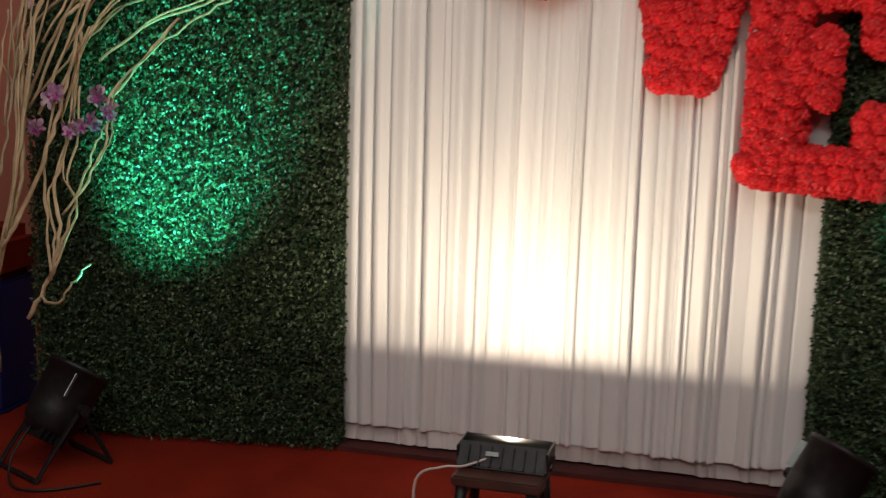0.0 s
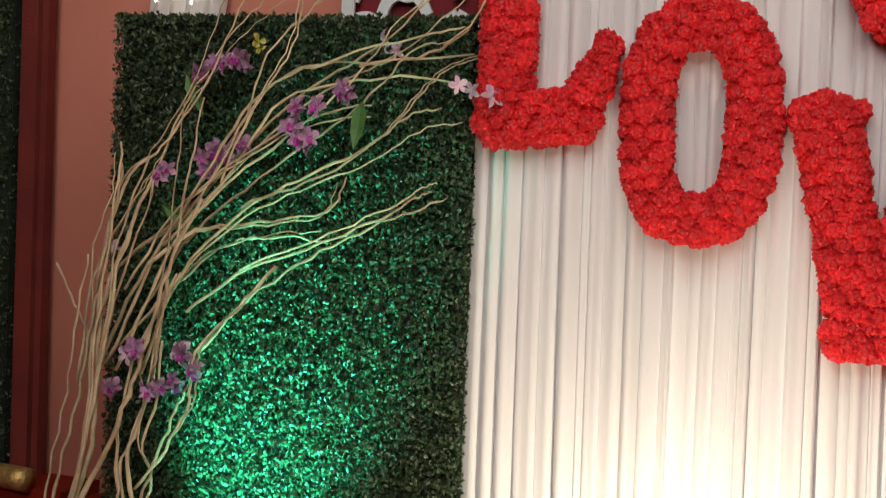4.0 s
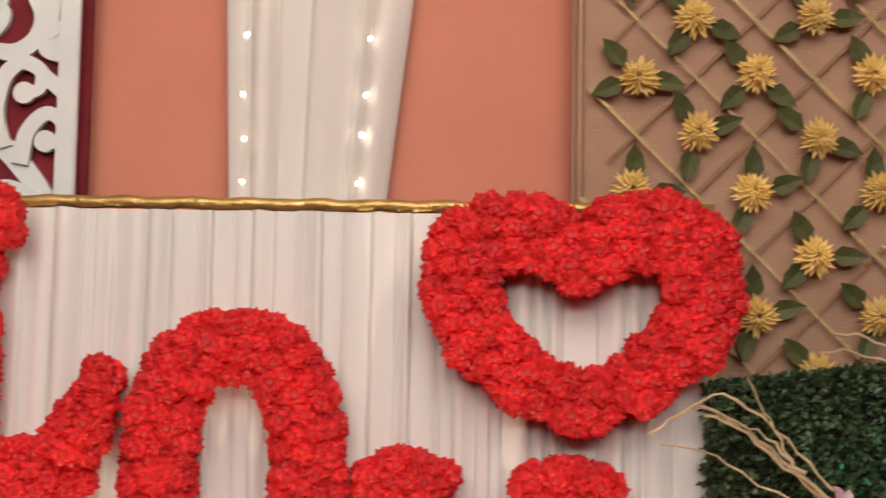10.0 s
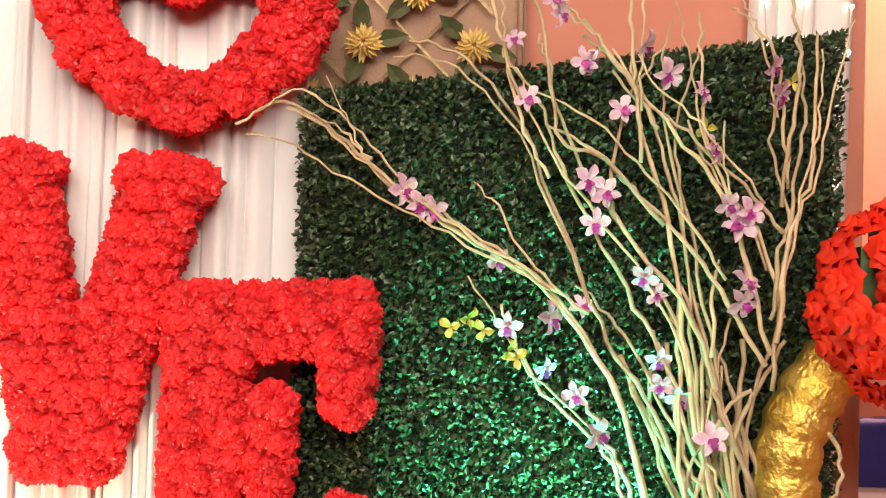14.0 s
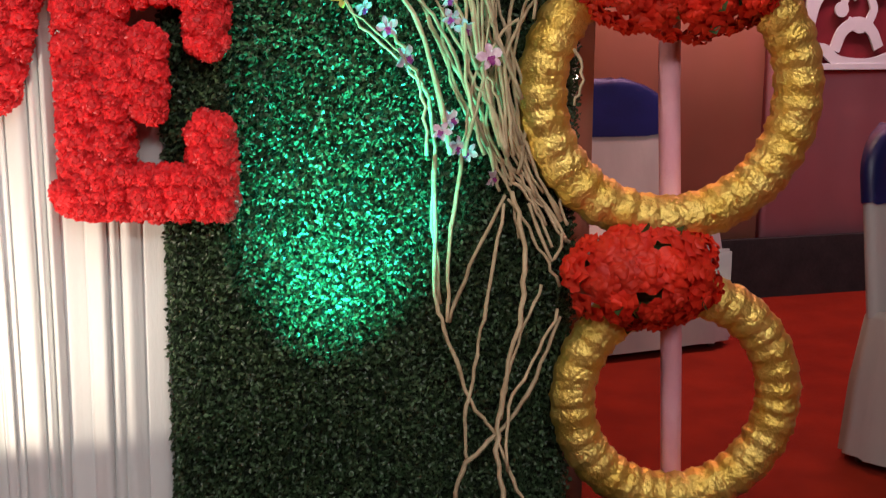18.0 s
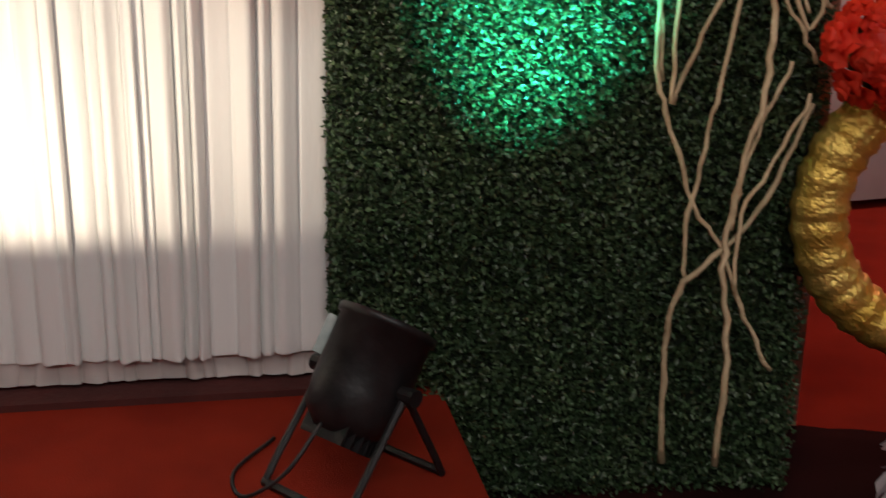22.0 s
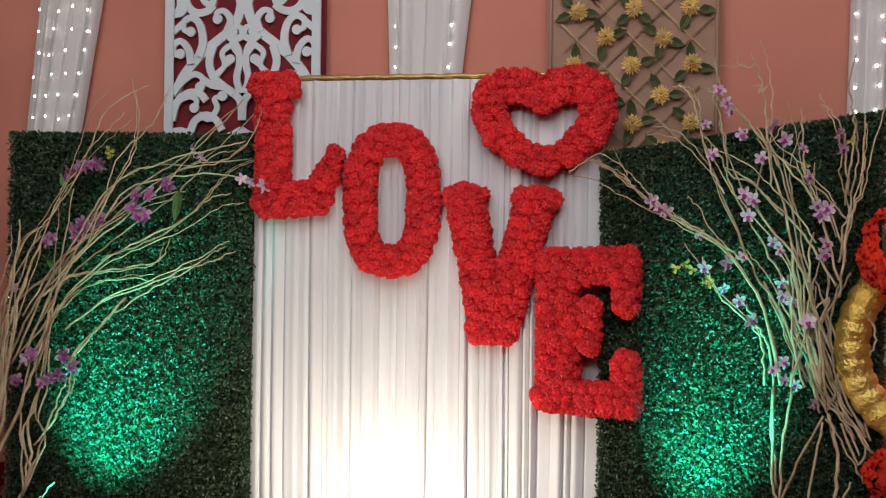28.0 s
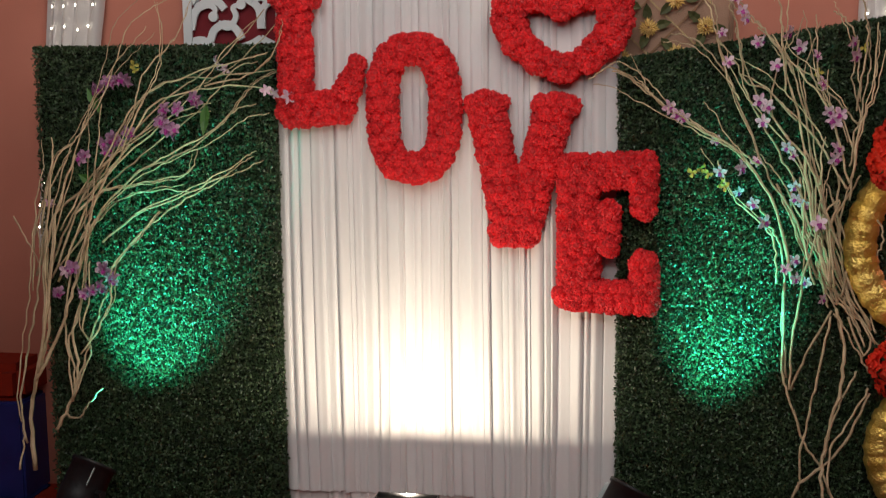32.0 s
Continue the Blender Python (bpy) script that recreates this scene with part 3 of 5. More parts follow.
# label, edges at z 2.0, how far each edge moves out for each metre up, seed, strings of bulbs
for label, x0, x1, out0, out1, seed, strings in (("white pleated drape with fairy bulbs beside the fretwork panel", -0.955, -0.715, 0.10, 0.17, 31, 4),
                                                 ("white pleated drape with two strings of fairy bulbs", 0.482, 0.745, -0.035, 0.115, 32, 2),
                                                 ("white pleated drape with fairy bulbs behind the willow branches", 2.10, 2.31, 0.02, 0.02, 33, 3)):
    drape(label, x0, x1, 1.0, 3.66, WALL_Y - 0.03, seed, out0, out1, strings)


# ---- fretwork ----
def ribbon(pts, ws, y0, y1, bulb=0.0):
    """A flat bar that follows pts, cut from sheet, with its thickness from y0 to y1."""
    n = len(pts)
    verts, faces = [], []
    for i, (x, z) in enumerate(pts):
        a, b = pts[max(i - 1, 0)], pts[min(i + 1, n - 1)]
        dx, dz = b[0] - a[0], b[1] - a[1]
        ln = math.hypot(dx, dz) or 1
        nx, nz = -dz / ln * ws[i], dx / ln * ws[i]
        verts += [(x + nx, y0, z + nz), (x - nx, y0, z - nz), (x + nx, y1, z + nz), (x - nx, y1, z - nz)]
    for i in range(n - 1):
        a, b = 4 * i, 4 * i + 4
        faces += [(a, b, b + 1, a + 1), (a + 2, a + 3, b + 3, b + 2), (a, a + 2, b + 2, b), (a + 1, b + 1, b + 3, a + 3)]
    faces += [(0, 1, 3, 2), (4 * n - 4, 4 * n - 2, 4 * n - 1, 4 * n - 3)]
    return verts, faces


def disc(cx, cz, r, y0, y1, n=14):
    verts = [(cx + r * math.cos(6.2832 * i / n), y, cz + r * math.sin(6.2832 * i / n)) for y in (y0, y1) for i in range(n)]
    faces = [tuple(range(n)), tuple(range(2 * n - 1, n - 1, -1))] + [(i, (i + 1) % n, n + (i + 1) % n, n + i) for i in range(n)]
    return verts, faces


def scrollwork(w, h, y0, y1):
    """One cut-out motif w by h about its centre, the same on both sides of its axis: vines that branch into curls with knobs."""
    out = []
    kx, kz = w / 524, h / 615
    vines = (  # half widths at start and end, whether it ends in a knob, points right of the axis and down from the top
        (17, 17, False, ((9, 20), (9, 110), (22, 190), (60, 240), (120, 285), (180, 335), (230, 395), (262, 460))),
        (14, 15, False, ((14, 150), (28, 85), (68, 38), (128, 22), (182, 46), (214, 84), (246, 92), (264, 80))),
        (15, 13, False, ((200, 64), (222, 112), (212, 150), (180, 172), (140, 168), (112, 148))),
        (13, 8, True, ((138, 168), (116, 135), (120, 96), (96, 72), (72, 80), (66, 106))),
        (12, 8, True, ((112, 148), (146, 138), (160, 112), (146, 92))),
        (14, 12, False, ((238, 88), (236, 120), (244, 158), (264, 178))),
        (12, 8, True, ((264, 178), (232, 172), (222, 148), (236, 134))),
        (13, 8, True, ((264, 20), (222, 26), (206, 52), (226, 66))),
        (14, 8, True, ((62, 240), (50, 200), (72, 170), (100, 174), (98, 196))),
        (16, 9, True, ((166, 325), (152, 275), (162, 218), (192, 190), (224, 204), (222, 232), (198, 238))),
        (12, 12, False, ((226, 208), (264, 238))),
        (14, 8, True, ((196, 350), (206, 300), (236, 270), (262, 286), (256, 316), (236, 314))),
        (12, 12, False, ((64, 250), (34, 268), (0, 256))),
        (11, 8, True, ((0, 256), (10, 228), (34, 226), (38, 242))),
        (14, 13, False, ((112, 292), (126, 345), (110, 395), (74, 425), (30, 455), (6, 485), (2, 545))),
        (13, 12, False, ((42, 270), (18, 302), (12, 352), (22, 402), (8, 452))),
        (12, 8, True, ((16, 316), (44, 290), (76, 312), (68, 340), (46, 336))),
        (12, 8, True, ((98, 390), (72, 366), (60, 345))),
        (15, 8, True, ((262, 450), (230, 414), (182, 386), (150, 400), (158, 430))),
        (13, 13, False, ((152, 402), (112, 424), (64, 432), (32, 456))),
        (14, 13, False, ((264, 545), (246, 486), (204, 452), (160, 452), (134, 478))),
        (12, 8, True, ((226, 470), (196, 462), (170, 476), (178, 502))),
        (12, 8, True, ((160, 525), (120, 540), (92, 504), (102, 472), (72, 462))),
        (14, 13, False, ((192, 585), (172, 545), (130, 528), (94, 545), (72, 580))),
        (14, 12, False, ((270, 590), (222, 582), (180, 606), (100, 612), (40, 598), (0, 578))),
    )
    for sx in (1, -1):
        lift = 0.0003 * (sx > 0)
        for w0, w1, knob, pts in vines:
            line = [(sx * p.x * kx, (307 - p.z) * kz) for p in spline([(x, 0, z) for x, z in pts], 5)]
            n = len(line)
            out.append(ribbon(line, [(w0 + (w1 - w0) * i / (n - 1)) * kx for i in range(n)], y0 - lift, y1 - lift))
            lift += 0.0005
            if knob:
                out.append(disc(*line[-1], 18 * kx, y0 - lift, y1 - lift))
                lift += 0.0005
    return merged(*out)


def fretwork_panel(label, x0, x1, z0, z1, y, b=0.034):
    """A white cut-out panel in its frame, over a maroon cloth that shows a little at its sides."""
    w, h = x1 - x0, z1 - z0
    ob = thing("fretwork_panel", label, "fretwork panel", ((x0 + x1) / 2, y, z0), group="white fretwork panels")
    part("back_cloth", mesh_of("back_cloth", *moved(box(w + 0.022, 0.012, h + 0.02, 0.002), pose(0, 0.030, h / 2)), M_FRET_BACK), ob, None, "dark maroon cloth")
    for side in (-1, 1):
        part("stile", mesh_of("stile", *moved(box(b, 0.016, h, 0.003), pose(side * (w - b) / 2, -0.006, h / 2)), M_FRET), ob)
    for i in range(2):
        part("rail", mesh_of("rail", *moved(box(w - 2 * b, 0.016, b, 0.003), pose(0, -0.006, b / 2 + i * (h - b))), M_FRET), ob)
    part("scrollwork", mesh_of("scrollwork", *moved(scrollwork(w - 2 * b + 0.01, h - 2 * b + 0.02, 0.0, 0.012), pose(0, 0.012, h / 2)), M_FRET), ob)
    return ob


FW = (-0.386, 0.225, 1.755, 2.478)
fretwork_panel("white cut-out scroll fretwork panel backed with maroon cloth", FW[0], FW[1], FW[2], FW[3], HANG_Y)


# ---- lattice of gold ribbon and yellow flowers ----
def daisy(seed):
    rng = random.Random(seed)
    verts, faces = [], []
    for k in range(4):
        n = 19 - 4 * k
        for i in range(n):
            a = 6.2832 * i / n + k * 0.3 + rng.uniform(-0.12, 0.12)
            r = (0.037 - 0.008 * k) * rng.uniform(0.88, 1.08)
            lift = 0.006 + 0.009 * k
            c, s = math.cos(a), math.sin(a)
            w = 0.0055 - 0.0006 * k
            b = len(verts)
            verts += [(0.004 * c, -lift, 0.004 * s), (r * 0.6 * c - w * s, -lift - 0.006, r * 0.6 * s + w * c),
                      (r * c, -lift - 0.003 + rng.uniform(-0.003, 0.003), r * s), (r * 0.6 * c + w * s, -lift - 0.006, r * 0.6 * s - w * c)]
            faces += [(b, b + 1, b + 2), (b, b + 2, b + 3)]
    return mesh_of("petals", verts, faces, M_MARIGOLD)


def leaf_mesh(name, length, width, mat, fold=0.25):
    v = [(0, 0, 0), (width * 0.5, -fold * width, length * 0.3), (width * 0.42, -fold * width, length * 0.65), (0, -0.012, length),
         (-width * 0.42, -fold * width, length * 0.65), (-width * 0.5, -fold * width, length * 0.3), (0, 0, length * 0.5)]
    return mesh_of(name, v, [(0, 1, 6), (1, 2, 6), (2, 3, 6), (3, 4, 6), (4, 5, 6), (5, 0, 6)], mat)


DAISY = [daisy(i) for i in range(3)]
DAISY_LEAF = leaf_mesh("leaf", 0.062, 0.034, M_DARKLEAF)


def lattice_panel(x0, x1, z0, z1, y, cell, row, zref, xref):
    ob = thing("lattice_panel", "mauve net panel with gold ribbon lattice and yellow flowers", "lattice panel", ((x0 + x1) / 2, y, z0))
    w, h = x1 - x0, z1 - z0
    m = pose(-(x0 + x1) / 2, -y, -z0)
    part("net", mesh_of("net", *moved(box(w, 0.01, h, 0.001), pose(0, 0.012, h / 2)), M_LATTICE), ob, None, "mauve net cloth")
    for x in (-w / 2 + 0.012, w / 2 - 0.012):
        part("edge_post", mesh_of("edge_post", *tube([(x, -0.004, 0), (x, -0.004, h)], 0.006, 8), M_LATTICE, True), ob)
    rng = random.Random(7)

    def ribbon_line(sign, c, lift, mat, width):
        # x = xref + sign * (z - zref) * cell / row + c
        pts = []
        for i in range(41):
            z = z0 + h * i / 40
            x = xref + sign * (z - zref) * cell / row + c
            if x0 + 0.01 < x < x1 - 0.01:
                pts.append((x, y - 0.004 - lift + rng.uniform(-0.0015, 0.0015), z))
        if len(pts) > 2:
            flat = [(p[0], p[2]) for p in pts]
            v, f = ribbon(flat, [width + rng.uniform(-0.0008, 0.0008) for _ in flat], y - 0.006 - lift, y - 0.004 - lift)
            part("ribbon", mesh_of("ribbon", v, f, mat), ob, m)

    for k in range(-9, 10):
        ribbon_line(1, (2 * k + 1) * cell, 0.0, M_CORD_DULL, 0.0030)
        ribbon_line(-1, (2 * k + 1) * cell, 0.004, M_CORD, 0.0026)
    for r in range(-6, 9):
        for c in range(-6, 7):
            if (r + c) % 2:
                continue
            x, z = xref + c * cell, zref + r * row
            if x0 + 0.05 < x < x1 - 0.05 and z0 + 0.05 < z < z1 - 0.05:
                head = part("flower", DAISY[rng.randrange(3)], ob, m @ pose(x + rng.uniform(-0.008, 0.008), y - 0.012, z + rng.uniform(-0.008, 0.008), rng.uniform(-8, 8), rng.uniform(0, 360), rng.uniform(-8, 8)))
                for a in (100, 215, 330):
                    part("leaf", DAISY_LEAF, ob, m @ pose(x, y - 0.010, z, 0, a + rng.uniform(-30, 30), 0) @ pose(0, 0, 0.022))
    return ob


LT = (1.064, 1.670, 0.1002, 0.0997, 1.470, 1.934)
lattice_panel(LT[0], LT[1], 0.9, 3.4, HANG_Y, LT[2], LT[3], LT[5], LT[4])


# ---- willow arrangements ----
RNG = random.Random(77)


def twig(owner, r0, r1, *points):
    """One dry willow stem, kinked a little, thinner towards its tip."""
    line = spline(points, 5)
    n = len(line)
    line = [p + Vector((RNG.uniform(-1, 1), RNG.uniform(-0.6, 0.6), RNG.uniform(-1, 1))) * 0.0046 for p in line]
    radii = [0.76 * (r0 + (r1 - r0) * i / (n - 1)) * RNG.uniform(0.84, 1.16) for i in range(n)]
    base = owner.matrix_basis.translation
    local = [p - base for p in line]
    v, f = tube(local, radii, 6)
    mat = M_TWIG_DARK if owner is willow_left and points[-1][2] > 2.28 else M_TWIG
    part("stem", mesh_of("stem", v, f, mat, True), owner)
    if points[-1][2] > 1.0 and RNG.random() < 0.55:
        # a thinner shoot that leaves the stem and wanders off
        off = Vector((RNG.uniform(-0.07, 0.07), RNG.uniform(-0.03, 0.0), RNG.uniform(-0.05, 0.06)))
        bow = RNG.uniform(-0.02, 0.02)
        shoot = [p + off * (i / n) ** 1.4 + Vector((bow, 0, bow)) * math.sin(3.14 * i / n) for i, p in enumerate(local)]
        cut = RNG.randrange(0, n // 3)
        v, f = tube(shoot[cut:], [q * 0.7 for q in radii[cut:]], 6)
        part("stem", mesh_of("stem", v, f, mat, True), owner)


def petal_fan(name, spans, mat, seed):
    """Cupped petals about the -y axis: (angle, length, width) in degrees and metres."""
    rng = random.Random(seed)
    verts, faces = [], []
    for ang, ln, wd in spans:
        a = radians(ang)
        d, s = Vector((math.sin(a), 0, math.cos(a))), Vector((math.cos(a), 0, -math.sin(a)))
        b = len(verts)
        for t, w, y in ((0.0, 0.12, 0.0), (0.3, 0.75, -0.004), (0.62, 1.0, -0.008), (0.88, 0.6, -0.006), (1.0, 0.1, 0.0)):
            for k in (-1, 0, 1):
                verts.append(d * ln * t + s * (k * wd * 0.5 * w) + Vector((0, y - (0.004 if k else 0) + rng.uniform(-0.002, 0.002), 0)))
        for i in range(4):
            for k in range(2):
                q = b + 3 * i + k
                faces.append((q, q + 1, q + 4, q + 3))
    return mesh_of(name, verts, faces, mat, True)


ORCHID = {k: [petal_fan("petals", [(RNG.uniform(-10, 10), 0.036, 0.020), (74, 0.036, 0.026), (-74, 0.036, 0.026), (144, 0.034, 0.018), (-144, 0.034, 0.018)], m, i) for i in range(2)]
          for k, m in (("orchid", M_ORCHID), ("violet", M_ORCHID_DULL), ("pale", M_ORCHID))}
LIP = petal_fan("lip", [(180, 0.024, 0.016), (130, 0.013, 0.010), (-130, 0.013, 0.010)], M_ORCHID_LIP, 9)
BUDS = petal_fan("bud", [(0, 0.022, 0.016), (120, 0.018, 0.014), (240, 0.018, 0.014)], M_BUD, 5)
LONG_LEAF = leaf_mesh("long_leaf", 0.12, 0.034, M_STEMLEAF)


def orchid(owner, x, y, z, kind):
    base = owner.matrix_basis.translation
    for k in range(2 if kind == "violet" else 1):
        s = RNG.uniform(0.6, 0.88)
        m = pose(x - base.x + RNG.uniform(-0.012, 0.012) * k, y - base.y - 0.012 - 0.01 * k, z - base.z + RNG.uniform(-0.02, 0.02) * k,
                 RNG.uniform(-35, 35), RNG.uniform(-60, 60), RNG.uniform(-45, 45))
        head = part("orchid", ORCHID[kind][RNG.randrange(2)], owner, m @ Matrix.Diagonal((s, s, s, 1)), "mauve and white orchid bloom")
        if kind != "pale":
            part("lip", LIP, head, pose(0, -0.008, 0))


def bud(owner, x, y, z):
    base = owner.matrix_basis.translation
    part("bud", BUDS, owner, pose(x - base.x, y - base.y - 0.01, z - base.z, RNG.uniform(-30, 30), RNG.uniform(0, 360), RNG.uniform(-40, 40)), "yellow green orchid bud")


def long_leaf(owner, x, y, z, turn):
    base = owner.matrix_basis.translation
    part("leaf", LONG_LEAF, owner, pose(x - base.x, y - base.y - 0.012, z - base.z, 10, turn, 10), "narrow green leaf")


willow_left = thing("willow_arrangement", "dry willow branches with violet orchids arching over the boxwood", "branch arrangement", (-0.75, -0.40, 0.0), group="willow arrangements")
willow_right = thing("willow_arrangement", "dry willow branches with mauve orchids standing on the floor", "branch arrangement", (2.02, -0.15, -0.24), group="willow arrangements")
# left stem points placed to fit the camera's view, at assumed depths
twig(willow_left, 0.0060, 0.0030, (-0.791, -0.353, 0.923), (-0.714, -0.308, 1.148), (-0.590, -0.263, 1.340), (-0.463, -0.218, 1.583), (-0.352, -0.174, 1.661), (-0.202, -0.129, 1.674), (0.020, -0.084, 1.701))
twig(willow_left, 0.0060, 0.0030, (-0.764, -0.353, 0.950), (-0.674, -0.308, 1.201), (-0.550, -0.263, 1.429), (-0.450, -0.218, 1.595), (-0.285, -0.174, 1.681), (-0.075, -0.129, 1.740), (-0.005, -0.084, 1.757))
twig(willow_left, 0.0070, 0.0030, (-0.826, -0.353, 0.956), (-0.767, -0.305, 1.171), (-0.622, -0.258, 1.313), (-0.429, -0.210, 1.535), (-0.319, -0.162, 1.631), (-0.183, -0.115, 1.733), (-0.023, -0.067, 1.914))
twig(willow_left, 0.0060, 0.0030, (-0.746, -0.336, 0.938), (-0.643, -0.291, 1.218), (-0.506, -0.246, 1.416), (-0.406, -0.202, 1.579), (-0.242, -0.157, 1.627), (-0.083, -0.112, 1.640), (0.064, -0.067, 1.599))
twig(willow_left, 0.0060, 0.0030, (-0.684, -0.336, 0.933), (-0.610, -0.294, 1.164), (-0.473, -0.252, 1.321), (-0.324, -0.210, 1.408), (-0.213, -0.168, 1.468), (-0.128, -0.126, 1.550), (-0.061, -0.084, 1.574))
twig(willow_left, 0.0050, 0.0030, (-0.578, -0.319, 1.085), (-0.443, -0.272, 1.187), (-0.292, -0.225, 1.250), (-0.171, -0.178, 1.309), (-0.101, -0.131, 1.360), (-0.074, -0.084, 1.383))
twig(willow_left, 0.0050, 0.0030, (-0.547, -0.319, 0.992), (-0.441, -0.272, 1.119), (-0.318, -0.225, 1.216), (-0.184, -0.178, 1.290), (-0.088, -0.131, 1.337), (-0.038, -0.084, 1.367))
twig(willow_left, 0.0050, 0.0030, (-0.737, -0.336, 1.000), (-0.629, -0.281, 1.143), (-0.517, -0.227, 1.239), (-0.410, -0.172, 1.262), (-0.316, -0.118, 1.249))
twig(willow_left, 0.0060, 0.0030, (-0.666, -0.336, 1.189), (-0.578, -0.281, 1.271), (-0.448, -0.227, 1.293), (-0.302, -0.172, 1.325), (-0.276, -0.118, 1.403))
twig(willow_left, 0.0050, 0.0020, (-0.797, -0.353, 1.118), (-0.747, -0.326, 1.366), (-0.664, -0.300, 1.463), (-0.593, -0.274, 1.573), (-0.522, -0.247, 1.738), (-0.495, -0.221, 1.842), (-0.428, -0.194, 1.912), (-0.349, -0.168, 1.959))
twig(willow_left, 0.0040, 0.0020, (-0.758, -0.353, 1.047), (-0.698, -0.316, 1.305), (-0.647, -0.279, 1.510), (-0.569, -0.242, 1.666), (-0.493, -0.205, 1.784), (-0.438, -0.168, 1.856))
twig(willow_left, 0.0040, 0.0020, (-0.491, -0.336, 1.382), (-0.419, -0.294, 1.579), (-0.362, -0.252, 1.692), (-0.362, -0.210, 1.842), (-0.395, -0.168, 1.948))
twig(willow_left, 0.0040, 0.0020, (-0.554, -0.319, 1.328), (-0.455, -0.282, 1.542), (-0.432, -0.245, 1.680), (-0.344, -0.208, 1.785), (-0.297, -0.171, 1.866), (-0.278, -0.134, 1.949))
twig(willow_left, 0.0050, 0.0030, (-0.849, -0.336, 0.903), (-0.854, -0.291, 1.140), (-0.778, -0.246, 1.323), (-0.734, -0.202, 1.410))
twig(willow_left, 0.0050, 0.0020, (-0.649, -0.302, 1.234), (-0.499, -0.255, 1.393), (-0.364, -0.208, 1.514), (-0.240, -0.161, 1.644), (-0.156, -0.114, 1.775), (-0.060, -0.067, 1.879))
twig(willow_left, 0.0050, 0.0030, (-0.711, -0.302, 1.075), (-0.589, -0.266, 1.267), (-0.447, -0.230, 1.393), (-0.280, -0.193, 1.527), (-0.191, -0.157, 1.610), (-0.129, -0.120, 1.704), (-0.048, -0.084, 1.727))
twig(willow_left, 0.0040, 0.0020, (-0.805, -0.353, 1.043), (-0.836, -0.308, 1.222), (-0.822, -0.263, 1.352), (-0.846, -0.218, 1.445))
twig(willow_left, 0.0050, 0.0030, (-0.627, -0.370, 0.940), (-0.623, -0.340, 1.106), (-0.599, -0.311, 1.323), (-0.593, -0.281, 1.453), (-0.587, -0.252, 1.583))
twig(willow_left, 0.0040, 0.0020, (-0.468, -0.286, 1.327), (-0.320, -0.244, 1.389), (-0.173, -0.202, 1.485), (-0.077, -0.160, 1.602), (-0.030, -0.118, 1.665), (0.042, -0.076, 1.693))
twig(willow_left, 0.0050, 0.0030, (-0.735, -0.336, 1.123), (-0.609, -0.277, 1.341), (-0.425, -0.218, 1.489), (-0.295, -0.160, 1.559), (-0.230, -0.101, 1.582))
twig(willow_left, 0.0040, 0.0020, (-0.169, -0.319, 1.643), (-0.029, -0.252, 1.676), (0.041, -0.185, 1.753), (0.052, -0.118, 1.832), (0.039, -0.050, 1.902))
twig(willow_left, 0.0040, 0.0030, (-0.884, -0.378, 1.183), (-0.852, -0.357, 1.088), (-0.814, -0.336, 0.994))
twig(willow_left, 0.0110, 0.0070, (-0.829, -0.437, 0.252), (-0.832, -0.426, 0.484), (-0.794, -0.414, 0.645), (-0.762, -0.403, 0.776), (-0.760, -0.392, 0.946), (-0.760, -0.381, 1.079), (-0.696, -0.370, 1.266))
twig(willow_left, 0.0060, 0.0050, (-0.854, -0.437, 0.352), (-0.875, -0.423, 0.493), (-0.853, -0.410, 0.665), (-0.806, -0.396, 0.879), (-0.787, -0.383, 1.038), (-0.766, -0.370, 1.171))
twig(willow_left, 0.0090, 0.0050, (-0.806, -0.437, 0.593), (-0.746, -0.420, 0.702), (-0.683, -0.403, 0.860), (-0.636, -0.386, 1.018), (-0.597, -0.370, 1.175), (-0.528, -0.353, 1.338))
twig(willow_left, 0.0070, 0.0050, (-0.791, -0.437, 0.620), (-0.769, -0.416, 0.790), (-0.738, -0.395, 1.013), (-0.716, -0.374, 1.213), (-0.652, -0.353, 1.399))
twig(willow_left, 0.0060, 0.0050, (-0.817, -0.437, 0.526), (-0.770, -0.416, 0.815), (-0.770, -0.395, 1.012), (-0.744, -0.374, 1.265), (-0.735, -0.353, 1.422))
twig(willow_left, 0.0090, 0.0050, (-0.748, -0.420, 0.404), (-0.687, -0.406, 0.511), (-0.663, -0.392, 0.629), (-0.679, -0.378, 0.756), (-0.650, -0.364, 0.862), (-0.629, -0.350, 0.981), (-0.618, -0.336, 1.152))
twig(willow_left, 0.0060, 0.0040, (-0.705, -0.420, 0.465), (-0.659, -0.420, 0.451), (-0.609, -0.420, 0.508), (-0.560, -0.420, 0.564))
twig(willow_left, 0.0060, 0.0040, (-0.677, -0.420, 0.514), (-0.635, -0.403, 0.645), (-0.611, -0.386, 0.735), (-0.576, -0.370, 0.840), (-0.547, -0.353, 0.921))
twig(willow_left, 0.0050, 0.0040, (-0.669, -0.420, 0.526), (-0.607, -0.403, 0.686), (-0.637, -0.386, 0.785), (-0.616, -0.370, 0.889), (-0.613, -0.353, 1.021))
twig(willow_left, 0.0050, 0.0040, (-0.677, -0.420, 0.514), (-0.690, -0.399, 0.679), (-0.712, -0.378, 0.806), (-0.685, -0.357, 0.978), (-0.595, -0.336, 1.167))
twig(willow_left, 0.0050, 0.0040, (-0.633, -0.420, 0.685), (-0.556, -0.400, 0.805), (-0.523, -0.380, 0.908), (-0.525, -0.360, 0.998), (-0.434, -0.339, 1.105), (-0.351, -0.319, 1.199))
